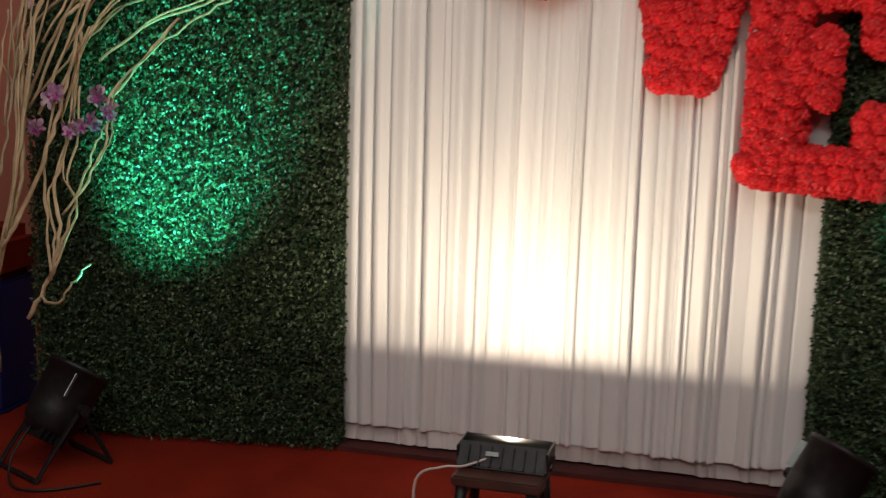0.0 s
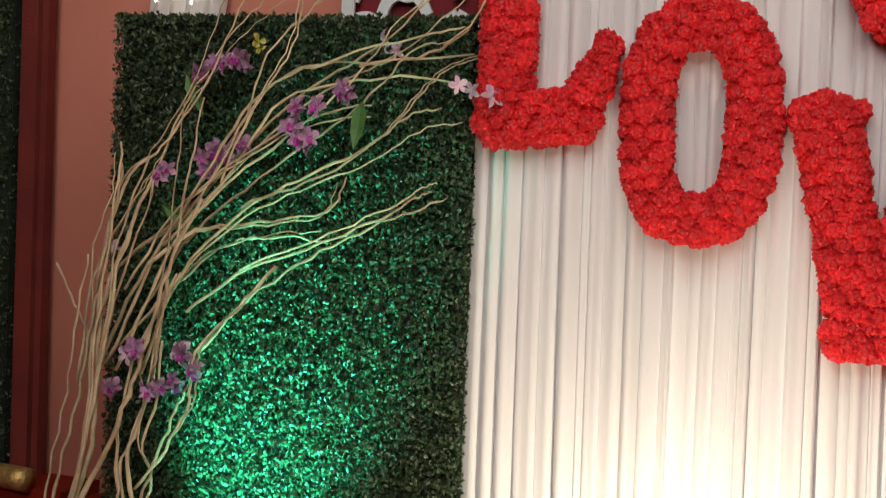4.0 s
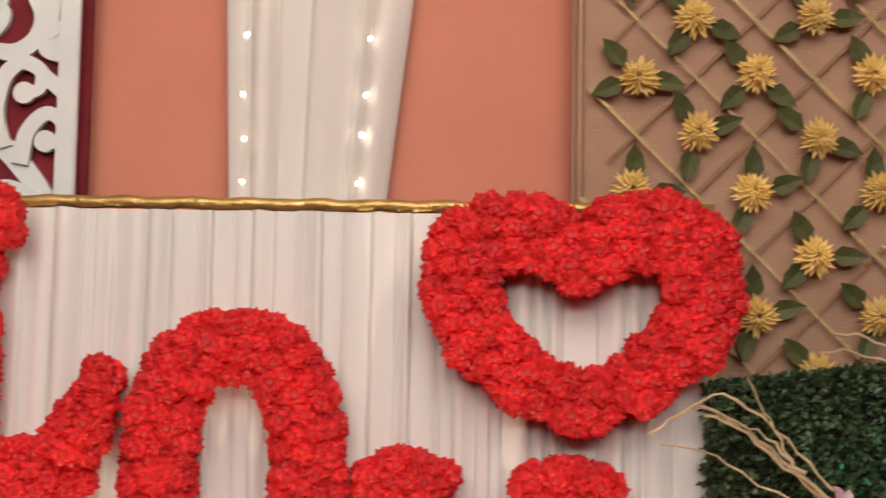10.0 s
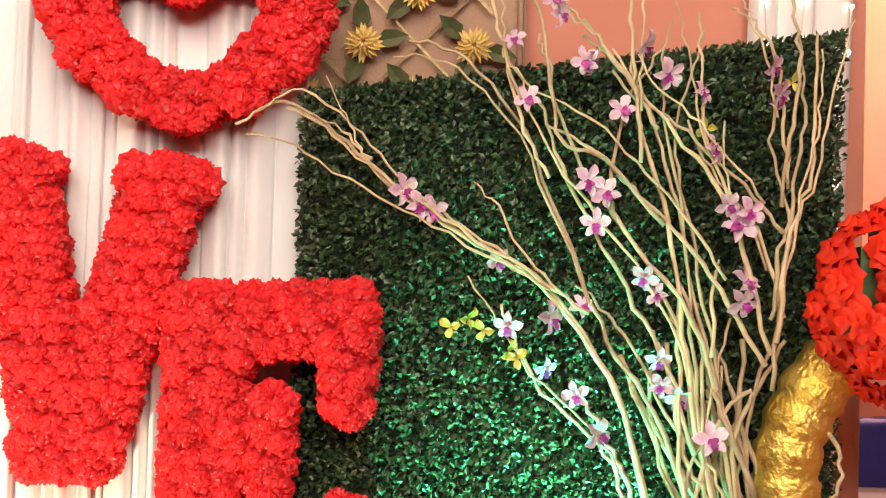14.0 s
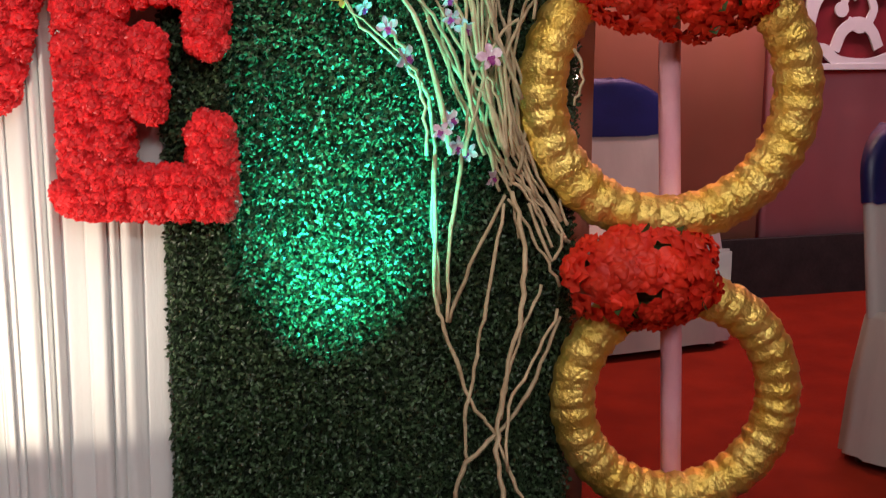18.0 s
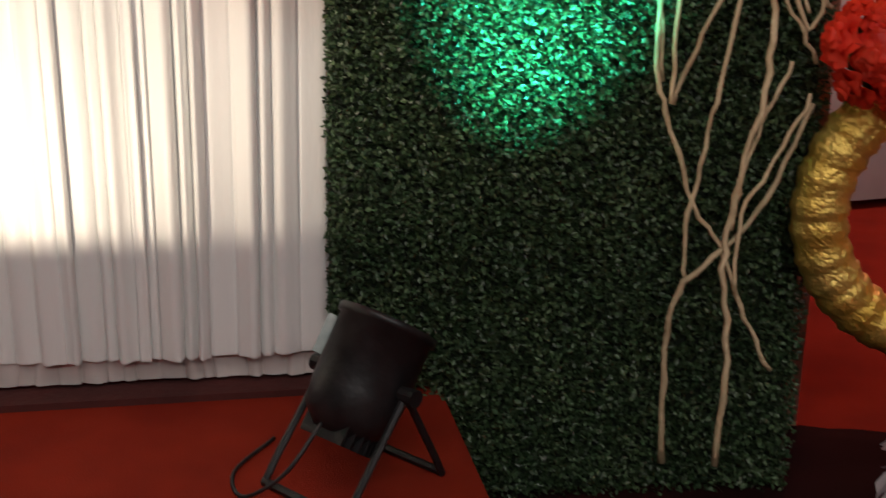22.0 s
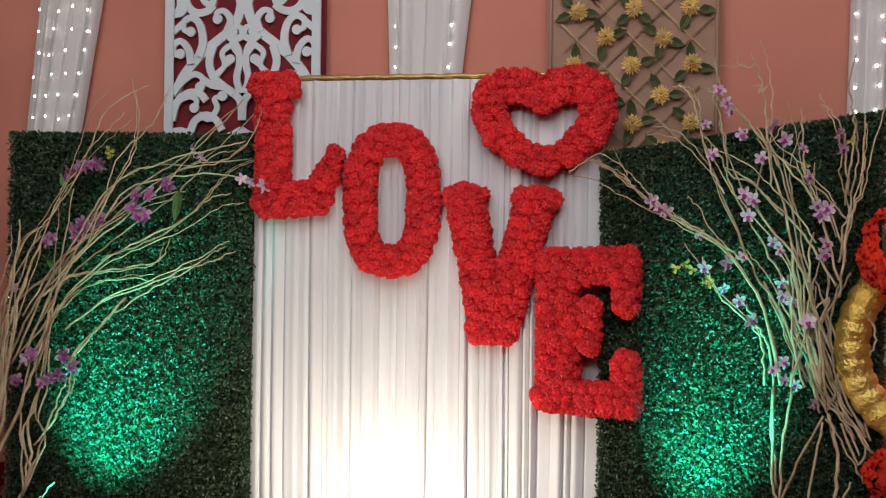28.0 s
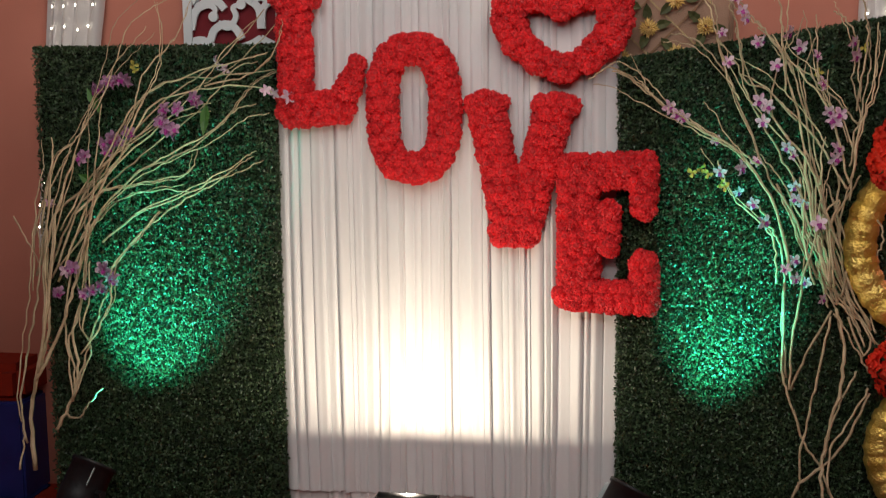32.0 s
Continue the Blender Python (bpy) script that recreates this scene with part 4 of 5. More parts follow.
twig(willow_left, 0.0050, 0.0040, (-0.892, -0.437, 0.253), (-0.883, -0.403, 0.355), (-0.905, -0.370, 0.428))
orchid(willow_left, -0.601, -0.227, 1.641, 'violet')
orchid(willow_left, -0.565, -0.227, 1.660, 'violet')
orchid(willow_left, -0.524, -0.227, 1.666, 'violet')
orchid(willow_left, -0.483, -0.227, 1.661, 'violet')
orchid(willow_left, -0.593, -0.227, 1.446, 'violet')
orchid(willow_left, -0.558, -0.227, 1.460, 'violet')
orchid(willow_left, -0.531, -0.227, 1.442, 'violet')
orchid(willow_left, -0.495, -0.227, 1.475, 'violet')
orchid(willow_left, -0.573, -0.227, 1.417, 'violet')
orchid(willow_left, -0.340, -0.227, 1.558, 'violet')
orchid(willow_left, -0.301, -0.227, 1.566, 'violet')
orchid(willow_left, -0.360, -0.227, 1.516, 'violet')
orchid(willow_left, -0.316, -0.227, 1.470, 'violet')
orchid(willow_left, -0.347, -0.227, 1.486, 'violet')
orchid(willow_left, -0.242, -0.227, 1.591, 'violet')
orchid(willow_left, -0.224, -0.227, 1.585, 'violet')
orchid(willow_left, -0.011, -0.101, 1.623, 'pale')
orchid(willow_left, 0.026, -0.101, 1.612, 'pale')
orchid(willow_left, 0.069, -0.101, 1.596, 'pale')
orchid(willow_left, -0.188, -0.101, 1.726, 'pale')
orchid(willow_left, -0.162, -0.101, 1.703, 'pale')
orchid(willow_left, -0.576, -0.319, 0.990, 'pale')
orchid(willow_left, -0.551, -0.319, 0.956, 'pale')
orchid(willow_left, -0.718, -0.319, 0.976, 'pale')
orchid(willow_left, -0.767, -0.319, 1.228, 'pale')
orchid(willow_left, -0.599, -0.370, 1.407, 'violet')
orchid(willow_left, -0.669, -0.370, 0.998, 'violet')
orchid(willow_left, -0.727, -0.370, 0.909, 'violet')
orchid(willow_left, -0.597, -0.370, 0.923, 'violet')
orchid(willow_left, -0.541, -0.370, 0.998, 'violet')
orchid(willow_left, -0.510, -0.370, 0.960, 'violet')
orchid(willow_left, -0.559, -0.370, 0.925, 'violet')
orchid(willow_left, -0.626, -0.370, 0.908, 'violet')
bud(willow_left, -0.482, -0.168, 1.707)
bud(willow_left, -0.489, -0.168, 1.719)
long_leaf(willow_left, -0.654, -0.210, 1.639, 150)
long_leaf(willow_left, -0.200, -0.210, 1.578, 185)
long_leaf(willow_left, -0.707, -0.210, 1.325, 120)

# right stem points likewise fitted to the camera's view
twig(willow_right, 0.0080, 0.0030, (1.867, -0.211, 0.953), (1.807, -0.196, 1.195), (1.733, -0.180, 1.327), (1.629, -0.162, 1.431), (1.528, -0.145, 1.486), (1.429, -0.128, 1.551), (1.349, -0.112, 1.628), (1.240, -0.130, 1.688), (1.165, -0.130, 1.648))
twig(willow_right, 0.0050, 0.0030, (1.745, -0.197, 1.356), (1.646, -0.176, 1.422), (1.506, -0.152, 1.505), (1.409, -0.131, 1.571), (1.308, -0.130, 1.654), (1.249, -0.130, 1.680))
twig(willow_right, 0.0040, 0.0020, (1.385, -0.158, 1.598), (1.337, -0.129, 1.646), (1.259, -0.130, 1.683))
twig(willow_right, 0.0060, 0.0030, (1.947, -0.213, 0.970), (1.858, -0.196, 1.196), (1.782, -0.180, 1.309), (1.707, -0.165, 1.492), (1.619, -0.149, 1.685), (1.522, -0.133, 1.783), (1.444, -0.118, 1.805))
twig(willow_right, 0.0060, 0.0030, (1.923, -0.210, 1.132), (1.877, -0.195, 1.272), (1.808, -0.178, 1.397), (1.714, -0.160, 1.571), (1.670, -0.147, 1.688), (1.601, -0.131, 1.787))
twig(willow_right, 0.0060, 0.0030, (1.960, -0.213, 1.055), (1.887, -0.196, 1.349), (1.803, -0.180, 1.496), (1.720, -0.164, 1.619), (1.678, -0.152, 1.759), (1.658, -0.141, 1.818))
twig(willow_right, 0.0070, 0.0030, (1.975, -0.220, 0.970), (1.916, -0.205, 1.216), (1.881, -0.192, 1.470), (1.837, -0.179, 1.633), (1.814, -0.169, 1.765), (1.819, -0.160, 1.825))
twig(willow_right, 0.0060, 0.0030, (1.994, -0.222, 0.950), (1.956, -0.208, 1.216), (1.901, -0.193, 1.470), (1.869, -0.182, 1.606), (1.825, -0.169, 1.731), (1.735, -0.153, 1.821))
twig(willow_right, 0.0050, 0.0020, (2.015, -0.223, 0.968), (1.953, -0.208, 1.274), (1.909, -0.196, 1.499), (1.885, -0.186, 1.644), (1.912, -0.181, 1.768), (1.931, -0.175, 1.829))
twig(willow_right, 0.0060, 0.0030, (1.990, -0.221, 1.132), (1.914, -0.205, 1.349), (1.802, -0.187, 1.495), (1.781, -0.177, 1.563), (1.815, -0.172, 1.721), (1.863, -0.169, 1.796))
twig(willow_right, 0.0060, 0.0030, (2.026, -0.228, 1.276), (1.958, -0.212, 1.404), (1.879, -0.196, 1.498), (1.800, -0.181, 1.574), (1.749, -0.168, 1.631), (1.679, -0.153, 1.668))
twig(willow_right, 0.0060, 0.0030, (2.035, -0.229, 1.296), (1.982, -0.215, 1.502), (1.913, -0.200, 1.615), (1.832, -0.185, 1.711), (1.782, -0.172, 1.792))
twig(willow_right, 0.0060, 0.0030, (2.034, -0.233, 1.240), (2.055, -0.226, 1.413), (2.073, -0.220, 1.577), (2.091, -0.213, 1.703), (2.082, -0.203, 1.827))
twig(willow_right, 0.0060, 0.0030, (2.043, -0.234, 1.316), (2.063, -0.227, 1.480), (2.101, -0.222, 1.596), (2.109, -0.214, 1.723), (2.117, -0.206, 1.827))
twig(willow_right, 0.0050, 0.0030, (2.034, -0.233, 1.353), (2.045, -0.226, 1.450), (2.065, -0.219, 1.529), (2.036, -0.208, 1.643), (2.055, -0.201, 1.768))
twig(willow_right, 0.0050, 0.0030, (2.055, -0.230, 1.353), (2.017, -0.217, 1.498), (1.954, -0.201, 1.579), (1.904, -0.187, 1.675))
twig(willow_right, 0.0050, 0.0030, (2.053, -0.225, 1.499), (1.990, -0.212, 1.570), (1.901, -0.197, 1.655), (1.821, -0.183, 1.710), (1.775, -0.171, 1.753))
twig(willow_right, 0.0050, 0.0030, (1.960, -0.213, 1.075), (1.878, -0.196, 1.196), (1.812, -0.179, 1.319), (1.781, -0.166, 1.357), (1.734, -0.152, 1.405))
twig(willow_right, 0.0050, 0.0030, (1.941, -0.215, 1.293), (1.952, -0.198, 1.413), (1.965, -0.182, 1.452))
twig(willow_right, 0.0050, 0.0030, (1.808, -0.206, 0.956), (1.805, -0.193, 1.075), (1.772, -0.178, 1.141), (1.679, -0.157, 1.226), (1.632, -0.140, 1.313), (1.609, -0.126, 1.371))
twig(willow_right, 0.0040, 0.0020, (1.706, -0.194, 1.383), (1.647, -0.171, 1.442), (1.597, -0.149, 1.528), (1.563, -0.128, 1.567))
twig(willow_right, 0.0070, 0.0040, (1.991, -0.227, 0.950), (1.949, -0.215, 1.056), (1.905, -0.203, 1.132), (1.879, -0.192, 1.272), (1.851, -0.182, 1.329))
twig(willow_right, 0.0070, 0.0040, (2.013, -0.233, 1.075), (1.960, -0.220, 1.198), (1.943, -0.209, 1.274), (1.892, -0.195, 1.411))
twig(willow_right, 0.0060, 0.0040, (2.000, -0.232, 0.950), (1.978, -0.225, 1.133), (2.008, -0.221, 1.238), (1.923, -0.210, 1.132), (1.890, -0.203, 0.972))
twig(willow_right, 0.0060, 0.0040, (1.894, -0.218, 0.954), (1.931, -0.212, 1.114), (1.934, -0.203, 1.274), (1.920, -0.193, 1.380))
twig(willow_right, 0.0060, 0.0040, (1.933, -0.221, 0.953), (1.893, -0.209, 1.114), (1.895, -0.200, 1.274), (1.894, -0.191, 1.401))
twig(willow_right, 0.0070, 0.0060, (1.981, -0.166, 0.887), (1.952, -0.163, 1.026), (1.885, -0.156, 1.141), (1.825, -0.150, 1.243))
twig(willow_right, 0.0070, 0.0060, (2.022, -0.169, 0.886), (1.965, -0.164, 1.079), (1.927, -0.159, 1.234))
twig(willow_right, 0.0060, 0.0060, (2.075, -0.180, 0.845), (2.006, -0.167, 1.039), (1.954, -0.162, 1.236))
twig(willow_right, 0.0060, 0.0060, (2.149, -0.187, 0.748), (2.063, -0.173, 0.885), (1.993, -0.166, 1.039), (1.941, -0.161, 1.223))
twig(willow_right, 0.0060, 0.0060, (2.031, -0.182, 0.901), (2.046, -0.171, 1.079), (1.992, -0.165, 1.237))
twig(willow_right, 0.0060, 0.0050, (2.130, -0.191, 0.790), (2.046, -0.175, 0.966), (2.018, -0.168, 1.130), (2.031, -0.168, 1.239))
twig(willow_right, 0.0060, 0.0060, (1.841, -0.153, 0.950), (1.842, -0.164, 0.672), (1.863, -0.175, 0.556), (1.921, -0.190, 0.391), (1.981, -0.205, 0.298), (2.026, -0.218, 0.172), (2.080, -0.233, 0.072))
twig(willow_right, 0.0060, 0.0060, (1.899, -0.164, 0.950), (1.875, -0.175, 0.744), (1.862, -0.187, 0.574))
twig(willow_right, 0.0060, 0.0060, (1.995, -0.179, 0.852), (1.920, -0.176, 0.699), (1.869, -0.175, 0.571))
twig(willow_right, 0.0060, 0.0060, (1.995, -0.179, 0.837), (1.963, -0.183, 0.641), (1.936, -0.188, 0.495), (1.906, -0.192, 0.347), (1.909, -0.198, 0.248))
twig(willow_right, 0.0070, 0.0090, (2.016, -0.181, 0.865), (2.040, -0.192, 0.738), (2.035, -0.200, 0.595), (1.993, -0.205, 0.405), (1.978, -0.213, 0.269), (1.995, -0.223, 0.098), (1.986, -0.231, -0.113))
twig(willow_right, 0.0060, 0.0090, (2.128, -0.198, 0.575), (2.057, -0.201, 0.399), (1.980, -0.203, 0.313), (1.896, -0.205, 0.228), (1.876, -0.212, 0.090), (1.883, -0.222, -0.107))
twig(willow_right, 0.0050, 0.0060, (2.088, -0.194, 0.650), (2.037, -0.198, 0.536), (2.001, -0.204, 0.435), (1.985, -0.211, 0.346))
twig(willow_right, 0.0050, 0.0050, (2.128, -0.198, 0.590), (2.068, -0.203, 0.475), (2.008, -0.209, 0.374), (2.000, -0.219, 0.222))
twig(willow_right, 0.0060, 0.0050, (2.053, -0.184, 0.837), (2.107, -0.199, 0.708), (2.130, -0.209, 0.767))
twig(willow_right, 0.0050, 0.0050, (2.009, -0.180, 0.851), (2.077, -0.196, 0.738), (2.121, -0.209, 0.651))
twig(willow_right, 0.0050, 0.0030, (1.863, -0.198, 1.504), (1.768, -0.187, 1.605), (1.698, -0.177, 1.637), (1.679, -0.172, 1.733), (1.659, -0.167, 1.841), (1.637, -0.162, 1.902), (1.649, -0.160, 1.960), (1.646, -0.156, 2.021))
twig(willow_right, 0.0050, 0.0030, (1.852, -0.197, 1.658), (1.808, -0.190, 1.735), (1.758, -0.181, 1.800), (1.723, -0.174, 1.842), (1.680, -0.167, 1.894), (1.663, -0.161, 1.942), (1.649, -0.156, 1.969))
twig(willow_right, 0.0050, 0.0030, (1.826, -0.200, 1.606), (1.810, -0.194, 1.734), (1.810, -0.189, 1.819), (1.794, -0.183, 1.923), (1.777, -0.177, 1.989), (1.760, -0.171, 2.032))
twig(willow_right, 0.0030, 0.0020, (1.777, -0.177, 1.992), (1.725, -0.171, 1.994), (1.691, -0.166, 1.992), (1.661, -0.162, 1.996))
twig(willow_right, 0.0030, 0.0020, (1.782, -0.177, 1.904), (1.797, -0.176, 1.914), (1.812, -0.175, 1.925))
twig(willow_right, 0.0040, 0.0030, (1.680, -0.183, 1.570), (1.627, -0.173, 1.671), (1.594, -0.166, 1.796), (1.568, -0.159, 1.891), (1.541, -0.151, 1.930), (1.510, -0.144, 1.933))
twig(willow_right, 0.0040, 0.0030, (1.625, -0.178, 1.705), (1.598, -0.170, 1.803), (1.594, -0.163, 1.878), (1.562, -0.154, 1.925), (1.537, -0.146, 1.935))
twig(willow_right, 0.0050, 0.0030, (2.051, -0.220, 1.537), (2.066, -0.219, 1.673), (2.081, -0.217, 1.775), (2.071, -0.213, 1.853), (2.064, -0.210, 1.932), (2.079, -0.208, 2.018))
twig(willow_right, 0.0040, 0.0030, (2.067, -0.222, 1.571), (2.054, -0.217, 1.690), (2.040, -0.212, 1.792), (2.007, -0.205, 1.841), (1.969, -0.198, 1.867))
twig(willow_right, 0.0040, 0.0030, (1.971, -0.213, 1.542), (1.933, -0.204, 1.651), (1.921, -0.199, 1.761), (1.919, -0.194, 1.856))
twig(willow_right, 0.0060, 0.0050, (1.811, -0.149, 1.285), (1.869, -0.155, 1.143), (1.934, -0.161, 1.002), (2.012, -0.168, 0.913), (2.091, -0.176, 0.821), (2.154, -0.182, 0.741))
twig(willow_right, 0.0060, 0.0050, (1.883, -0.155, 1.313), (1.919, -0.159, 1.131), (1.972, -0.165, 0.963), (2.012, -0.169, 0.874), (2.033, -0.177, 0.759))
twig(willow_right, 0.0060, 0.0050, (1.944, -0.161, 1.317), (1.972, -0.164, 1.143), (1.956, -0.163, 1.020), (2.011, -0.168, 0.899), (2.064, -0.176, 0.835), (2.113, -0.184, 0.730))
twig(willow_right, 0.0050, 0.0050, (2.079, -0.173, 1.324), (2.027, -0.168, 1.224), (1.970, -0.164, 1.131), (1.921, -0.160, 1.020), (1.898, -0.158, 0.927))
twig(willow_right, 0.0060, 0.0050, (2.010, -0.167, 1.320), (2.008, -0.167, 1.144), (2.063, -0.172, 1.000), (2.122, -0.184, 0.873), (2.140, -0.192, 0.782))
twig(willow_right, 0.0050, 0.0050, (1.910, -0.158, 1.242), (1.958, -0.163, 1.071), (2.043, -0.171, 0.950), (2.130, -0.185, 0.808))
twig(willow_right, 0.0050, 0.0050, (1.855, -0.153, 1.264), (1.881, -0.156, 1.106), (1.973, -0.165, 0.925), (1.987, -0.166, 0.863))
twig(willow_right, 0.0050, 0.0050, (2.055, -0.171, 1.298), (1.995, -0.166, 1.156), (1.946, -0.162, 1.044), (1.985, -0.166, 0.913), (2.019, -0.169, 0.874))
twig(willow_right, 0.0050, 0.0050, (1.969, -0.163, 1.305), (2.014, -0.168, 1.156), (1.985, -0.166, 0.988), (2.050, -0.173, 0.874), (2.097, -0.182, 0.783))
twig(willow_right, 0.0060, 0.0060, (1.753, -0.144, 1.210), (1.800, -0.149, 1.128), (1.829, -0.152, 1.069), (1.844, -0.153, 0.965), (1.840, -0.154, 0.789), (1.860, -0.156, 0.608))
twig(willow_right, 0.0050, 0.0040, (2.127, -0.252, 1.179), (2.147, -0.252, 1.121), (2.132, -0.248, 1.058))
orchid(willow_right, 1.440, -0.122, 1.552, 'orchid')
orchid(willow_right, 1.470, -0.125, 1.524, 'orchid')
orchid(willow_right, 1.495, -0.127, 1.515, 'orchid')
orchid(willow_right, 1.604, -0.136, 1.440, 'orchid')
orchid(willow_right, 1.640, -0.165, 1.704, 'orchid')
orchid(willow_right, 1.616, -0.162, 1.799, 'orchid')
orchid(willow_right, 1.733, -0.172, 1.770, 'orchid')
orchid(willow_right, 1.825, -0.180, 1.798, 'orchid')
orchid(willow_right, 1.866, -0.184, 1.752, 'orchid')
orchid(willow_right, 1.921, -0.189, 1.719, 'orchid')
orchid(willow_right, 1.794, -0.178, 1.690, 'orchid')
orchid(willow_right, 1.940, -0.190, 1.627, 'orchid')
orchid(willow_right, 1.741, -0.173, 1.572, 'orchid')
orchid(willow_right, 1.754, -0.174, 1.503, 'orchid')
orchid(willow_right, 1.772, -0.175, 1.553, 'orchid')
orchid(willow_right, 1.837, -0.181, 1.418, 'orchid')
orchid(willow_right, 1.859, -0.183, 1.388, 'orchid')
orchid(willow_right, 1.619, -0.157, 1.333, 'orchid')
orchid(willow_right, 1.683, -0.163, 1.345, 'orchid')
orchid(willow_right, 1.736, -0.167, 1.365, 'orchid')
orchid(willow_right, 1.677, -0.162, 1.265, 'orchid')
orchid(willow_right, 1.732, -0.167, 1.223, 'orchid')
orchid(willow_right, 1.764, -0.171, 1.160, 'orchid')
orchid(willow_right, 1.862, -0.178, 1.285, 'orchid')
orchid(willow_right, 1.897, -0.182, 1.223, 'orchid')
orchid(willow_right, 1.868, -0.179, 1.242, 'orchid')
orchid(willow_right, 1.962, -0.212, 1.539, 'orchid')
orchid(willow_right, 1.997, -0.215, 1.526, 'orchid')
orchid(willow_right, 1.982, -0.213, 1.502, 'orchid')
orchid(willow_right, 1.992, -0.214, 1.411, 'orchid')
orchid(willow_right, 1.987, -0.214, 1.382, 'orchid')
orchid(willow_right, 2.029, -0.218, 1.764, 'orchid')
orchid(willow_right, 2.039, -0.219, 1.719, 'orchid')
orchid(willow_right, 1.943, -0.211, 1.160, 'orchid')
orchid(willow_right, 1.841, -0.203, 1.002, 'orchid')
orchid(willow_right, 1.869, -0.206, 0.972, 'orchid')
orchid(willow_right, 1.871, -0.156, 1.025, 'orchid')
orchid(willow_right, 1.917, -0.160, 0.953, 'orchid')
orchid(willow_right, 1.965, -0.164, 0.895, 'orchid')
orchid(willow_right, 1.656, -0.161, 1.913, 'orchid')
orchid(willow_right, 1.683, -0.163, 1.873, 'orchid')
orchid(willow_right, 1.688, -0.164, 1.847, 'orchid')
orchid(willow_right, 1.739, -0.168, 1.771, 'orchid')
bud(willow_right, 1.527, -0.144, 1.327)
bud(willow_right, 1.551, -0.147, 1.342)
bud(willow_right, 1.581, -0.149, 1.323)
bud(willow_right, 1.620, -0.152, 1.289)
bud(willow_right, 1.635, -0.154, 1.278)
bud(willow_right, 1.937, -0.180, 1.667)
bud(willow_right, 2.072, -0.192, 1.744)


# ---- ring stand ----
def wrapped_ring(r, thick, seed, sides=14, n=300, squash=1.0):
    """A ring wound with foil: crimped bands that swell and pinch unevenly. In the xz plane about the origin."""
    rng = random.Random(seed)
    verts, faces = [], []
    wave = []
    ph = 0.0
    for i in range(n):
        ph += rng.uniform(0.35, 1.05)
        wave.append(math.sin(ph) * rng.uniform(0.5, 1.0))
    for i in range(n):
        a = 2 * math.pi * i / n
        c, s = math.cos(a), math.sin(a)
        for k in range(sides):
            t = 2 * math.pi * k / sides
            q = thick * (1 + 0.06 * wave[i] + 0.02 * math.sin(3 * t + i * 1.7) + rng.uniform(-0.018, 0.018))
            rad = r + q * math.cos(t)
            verts.append((rad * c * squash, -q * math.sin(t), rad * s))
    for i in range(n):
        j = (i + 1) % n
        for k in range(sides):
            m = (k + 1) % sides
            faces.append((i * sides + k, j * sides + k, j * sides + m, i * sides + m))
    return mesh_of("ring", verts, faces, M_GOLD, True)


ROSES = [bloom(60 + i, 0.036 + 0.002 * (i % 2), 4, "rose", M_ROSE, 1.4, True) for i in range(4)]
ROSE_LEAF = leaf_mesh("rose_leaf", 0.055, 0.034, M_ROSE_LEAF)


def rose_cluster(owner, at, half, count, seed):
    """A bank of roses over an ellipsoid, facing out to the front."""
    rng = random.Random(seed)
    bank = part("rose_bank", mesh_of("rose_bank", *moved(box(half[0] * 1.5, half[1] * 1.2, half[2] * 1.4, 0.03), pose(*at)), M_ROSE_LEAF), owner, None, "green foam bank of red roses")
    made = []
    tries = 0
    while len(made) < count and tries < 4000:
        tries += 1
        d = Vector((rng.gauss(0, 1), -abs(rng.gauss(0, 0.8)) - 0.1, rng.gauss(0, 1))).normalized()
        p = Vector(at) + Vector((d.x * half[0], d.y * half[1], d.z * half[2]))
        if any((p - q).length < 0.052 for q in made):
            continue
        made.append(p)
        m = Matrix.Translation(p) @ d.to_track_quat("-Y", "Z").to_matrix().to_4x4() @ pose(0, 0, 0, 0, rng.uniform(0, 360), 0)
        s = rng.uniform(1.05, 1.4)
        part("rose", ROSES[rng.randrange(4)], bank, m @ Matrix.Diagonal((s, s, s, 1)))
        if rng.random() < 0.22:
            part("leaf", ROSE_LEAF, bank, m @ pose(0, 0.012, 0, 60, rng.uniform(0, 360), 0), "dark green rose leaf")


RS = (2.368, -0.224, -12)   # pole x, y; turn
stand = thing("ring_stand", "gold foil rings with red roses on a pink pole", "ring stand", m=pose(RS[0], RS[1], LOW, 0, 0, RS[2]))
RING_LOW, RING_HIGH = (0.047, 0.612, 0.246, 0.053), (0.005, 1.325, 0.292, 0.056)   # each: x, z, radius, thickness
for x, z, r, th in (RING_LOW, RING_HIGH):
    part("ring", wrapped_ring(r, th, int(z * 100)), stand, pose(x, 0, z, 0, 40, 0), "ring wound in crimped gold foil")
part("pole", mesh_of("pole", *tube([(0.075, 0.06, 0.0), (0.048, 0.06, 0.7), (0.018, 0.06, 1.3), (-0.02, 0.06, 2.33)], 0.025, 12), M_POLE, True), stand, None, "pole wrapped in pink cloth")
part("crosspiece", mesh_of("crosspiece", *moved(box(0.34, 0.02, 0.08, 0.006), pose(0.0, 0.02, (RING_LOW[1] + RING_HIGH[1]) / 2 - 0.05)), M_PAPER), stand, None, "pale cloth band behind the roses")
rose_cluster(stand, (-0.060, -0.057, 0.918), (0.168, 0.10, 0.100), 42, 3)
rose_cluster(stand, (-0.005, -0.057, 1.625), (0.25, 0.13, 0.17), 66, 4)


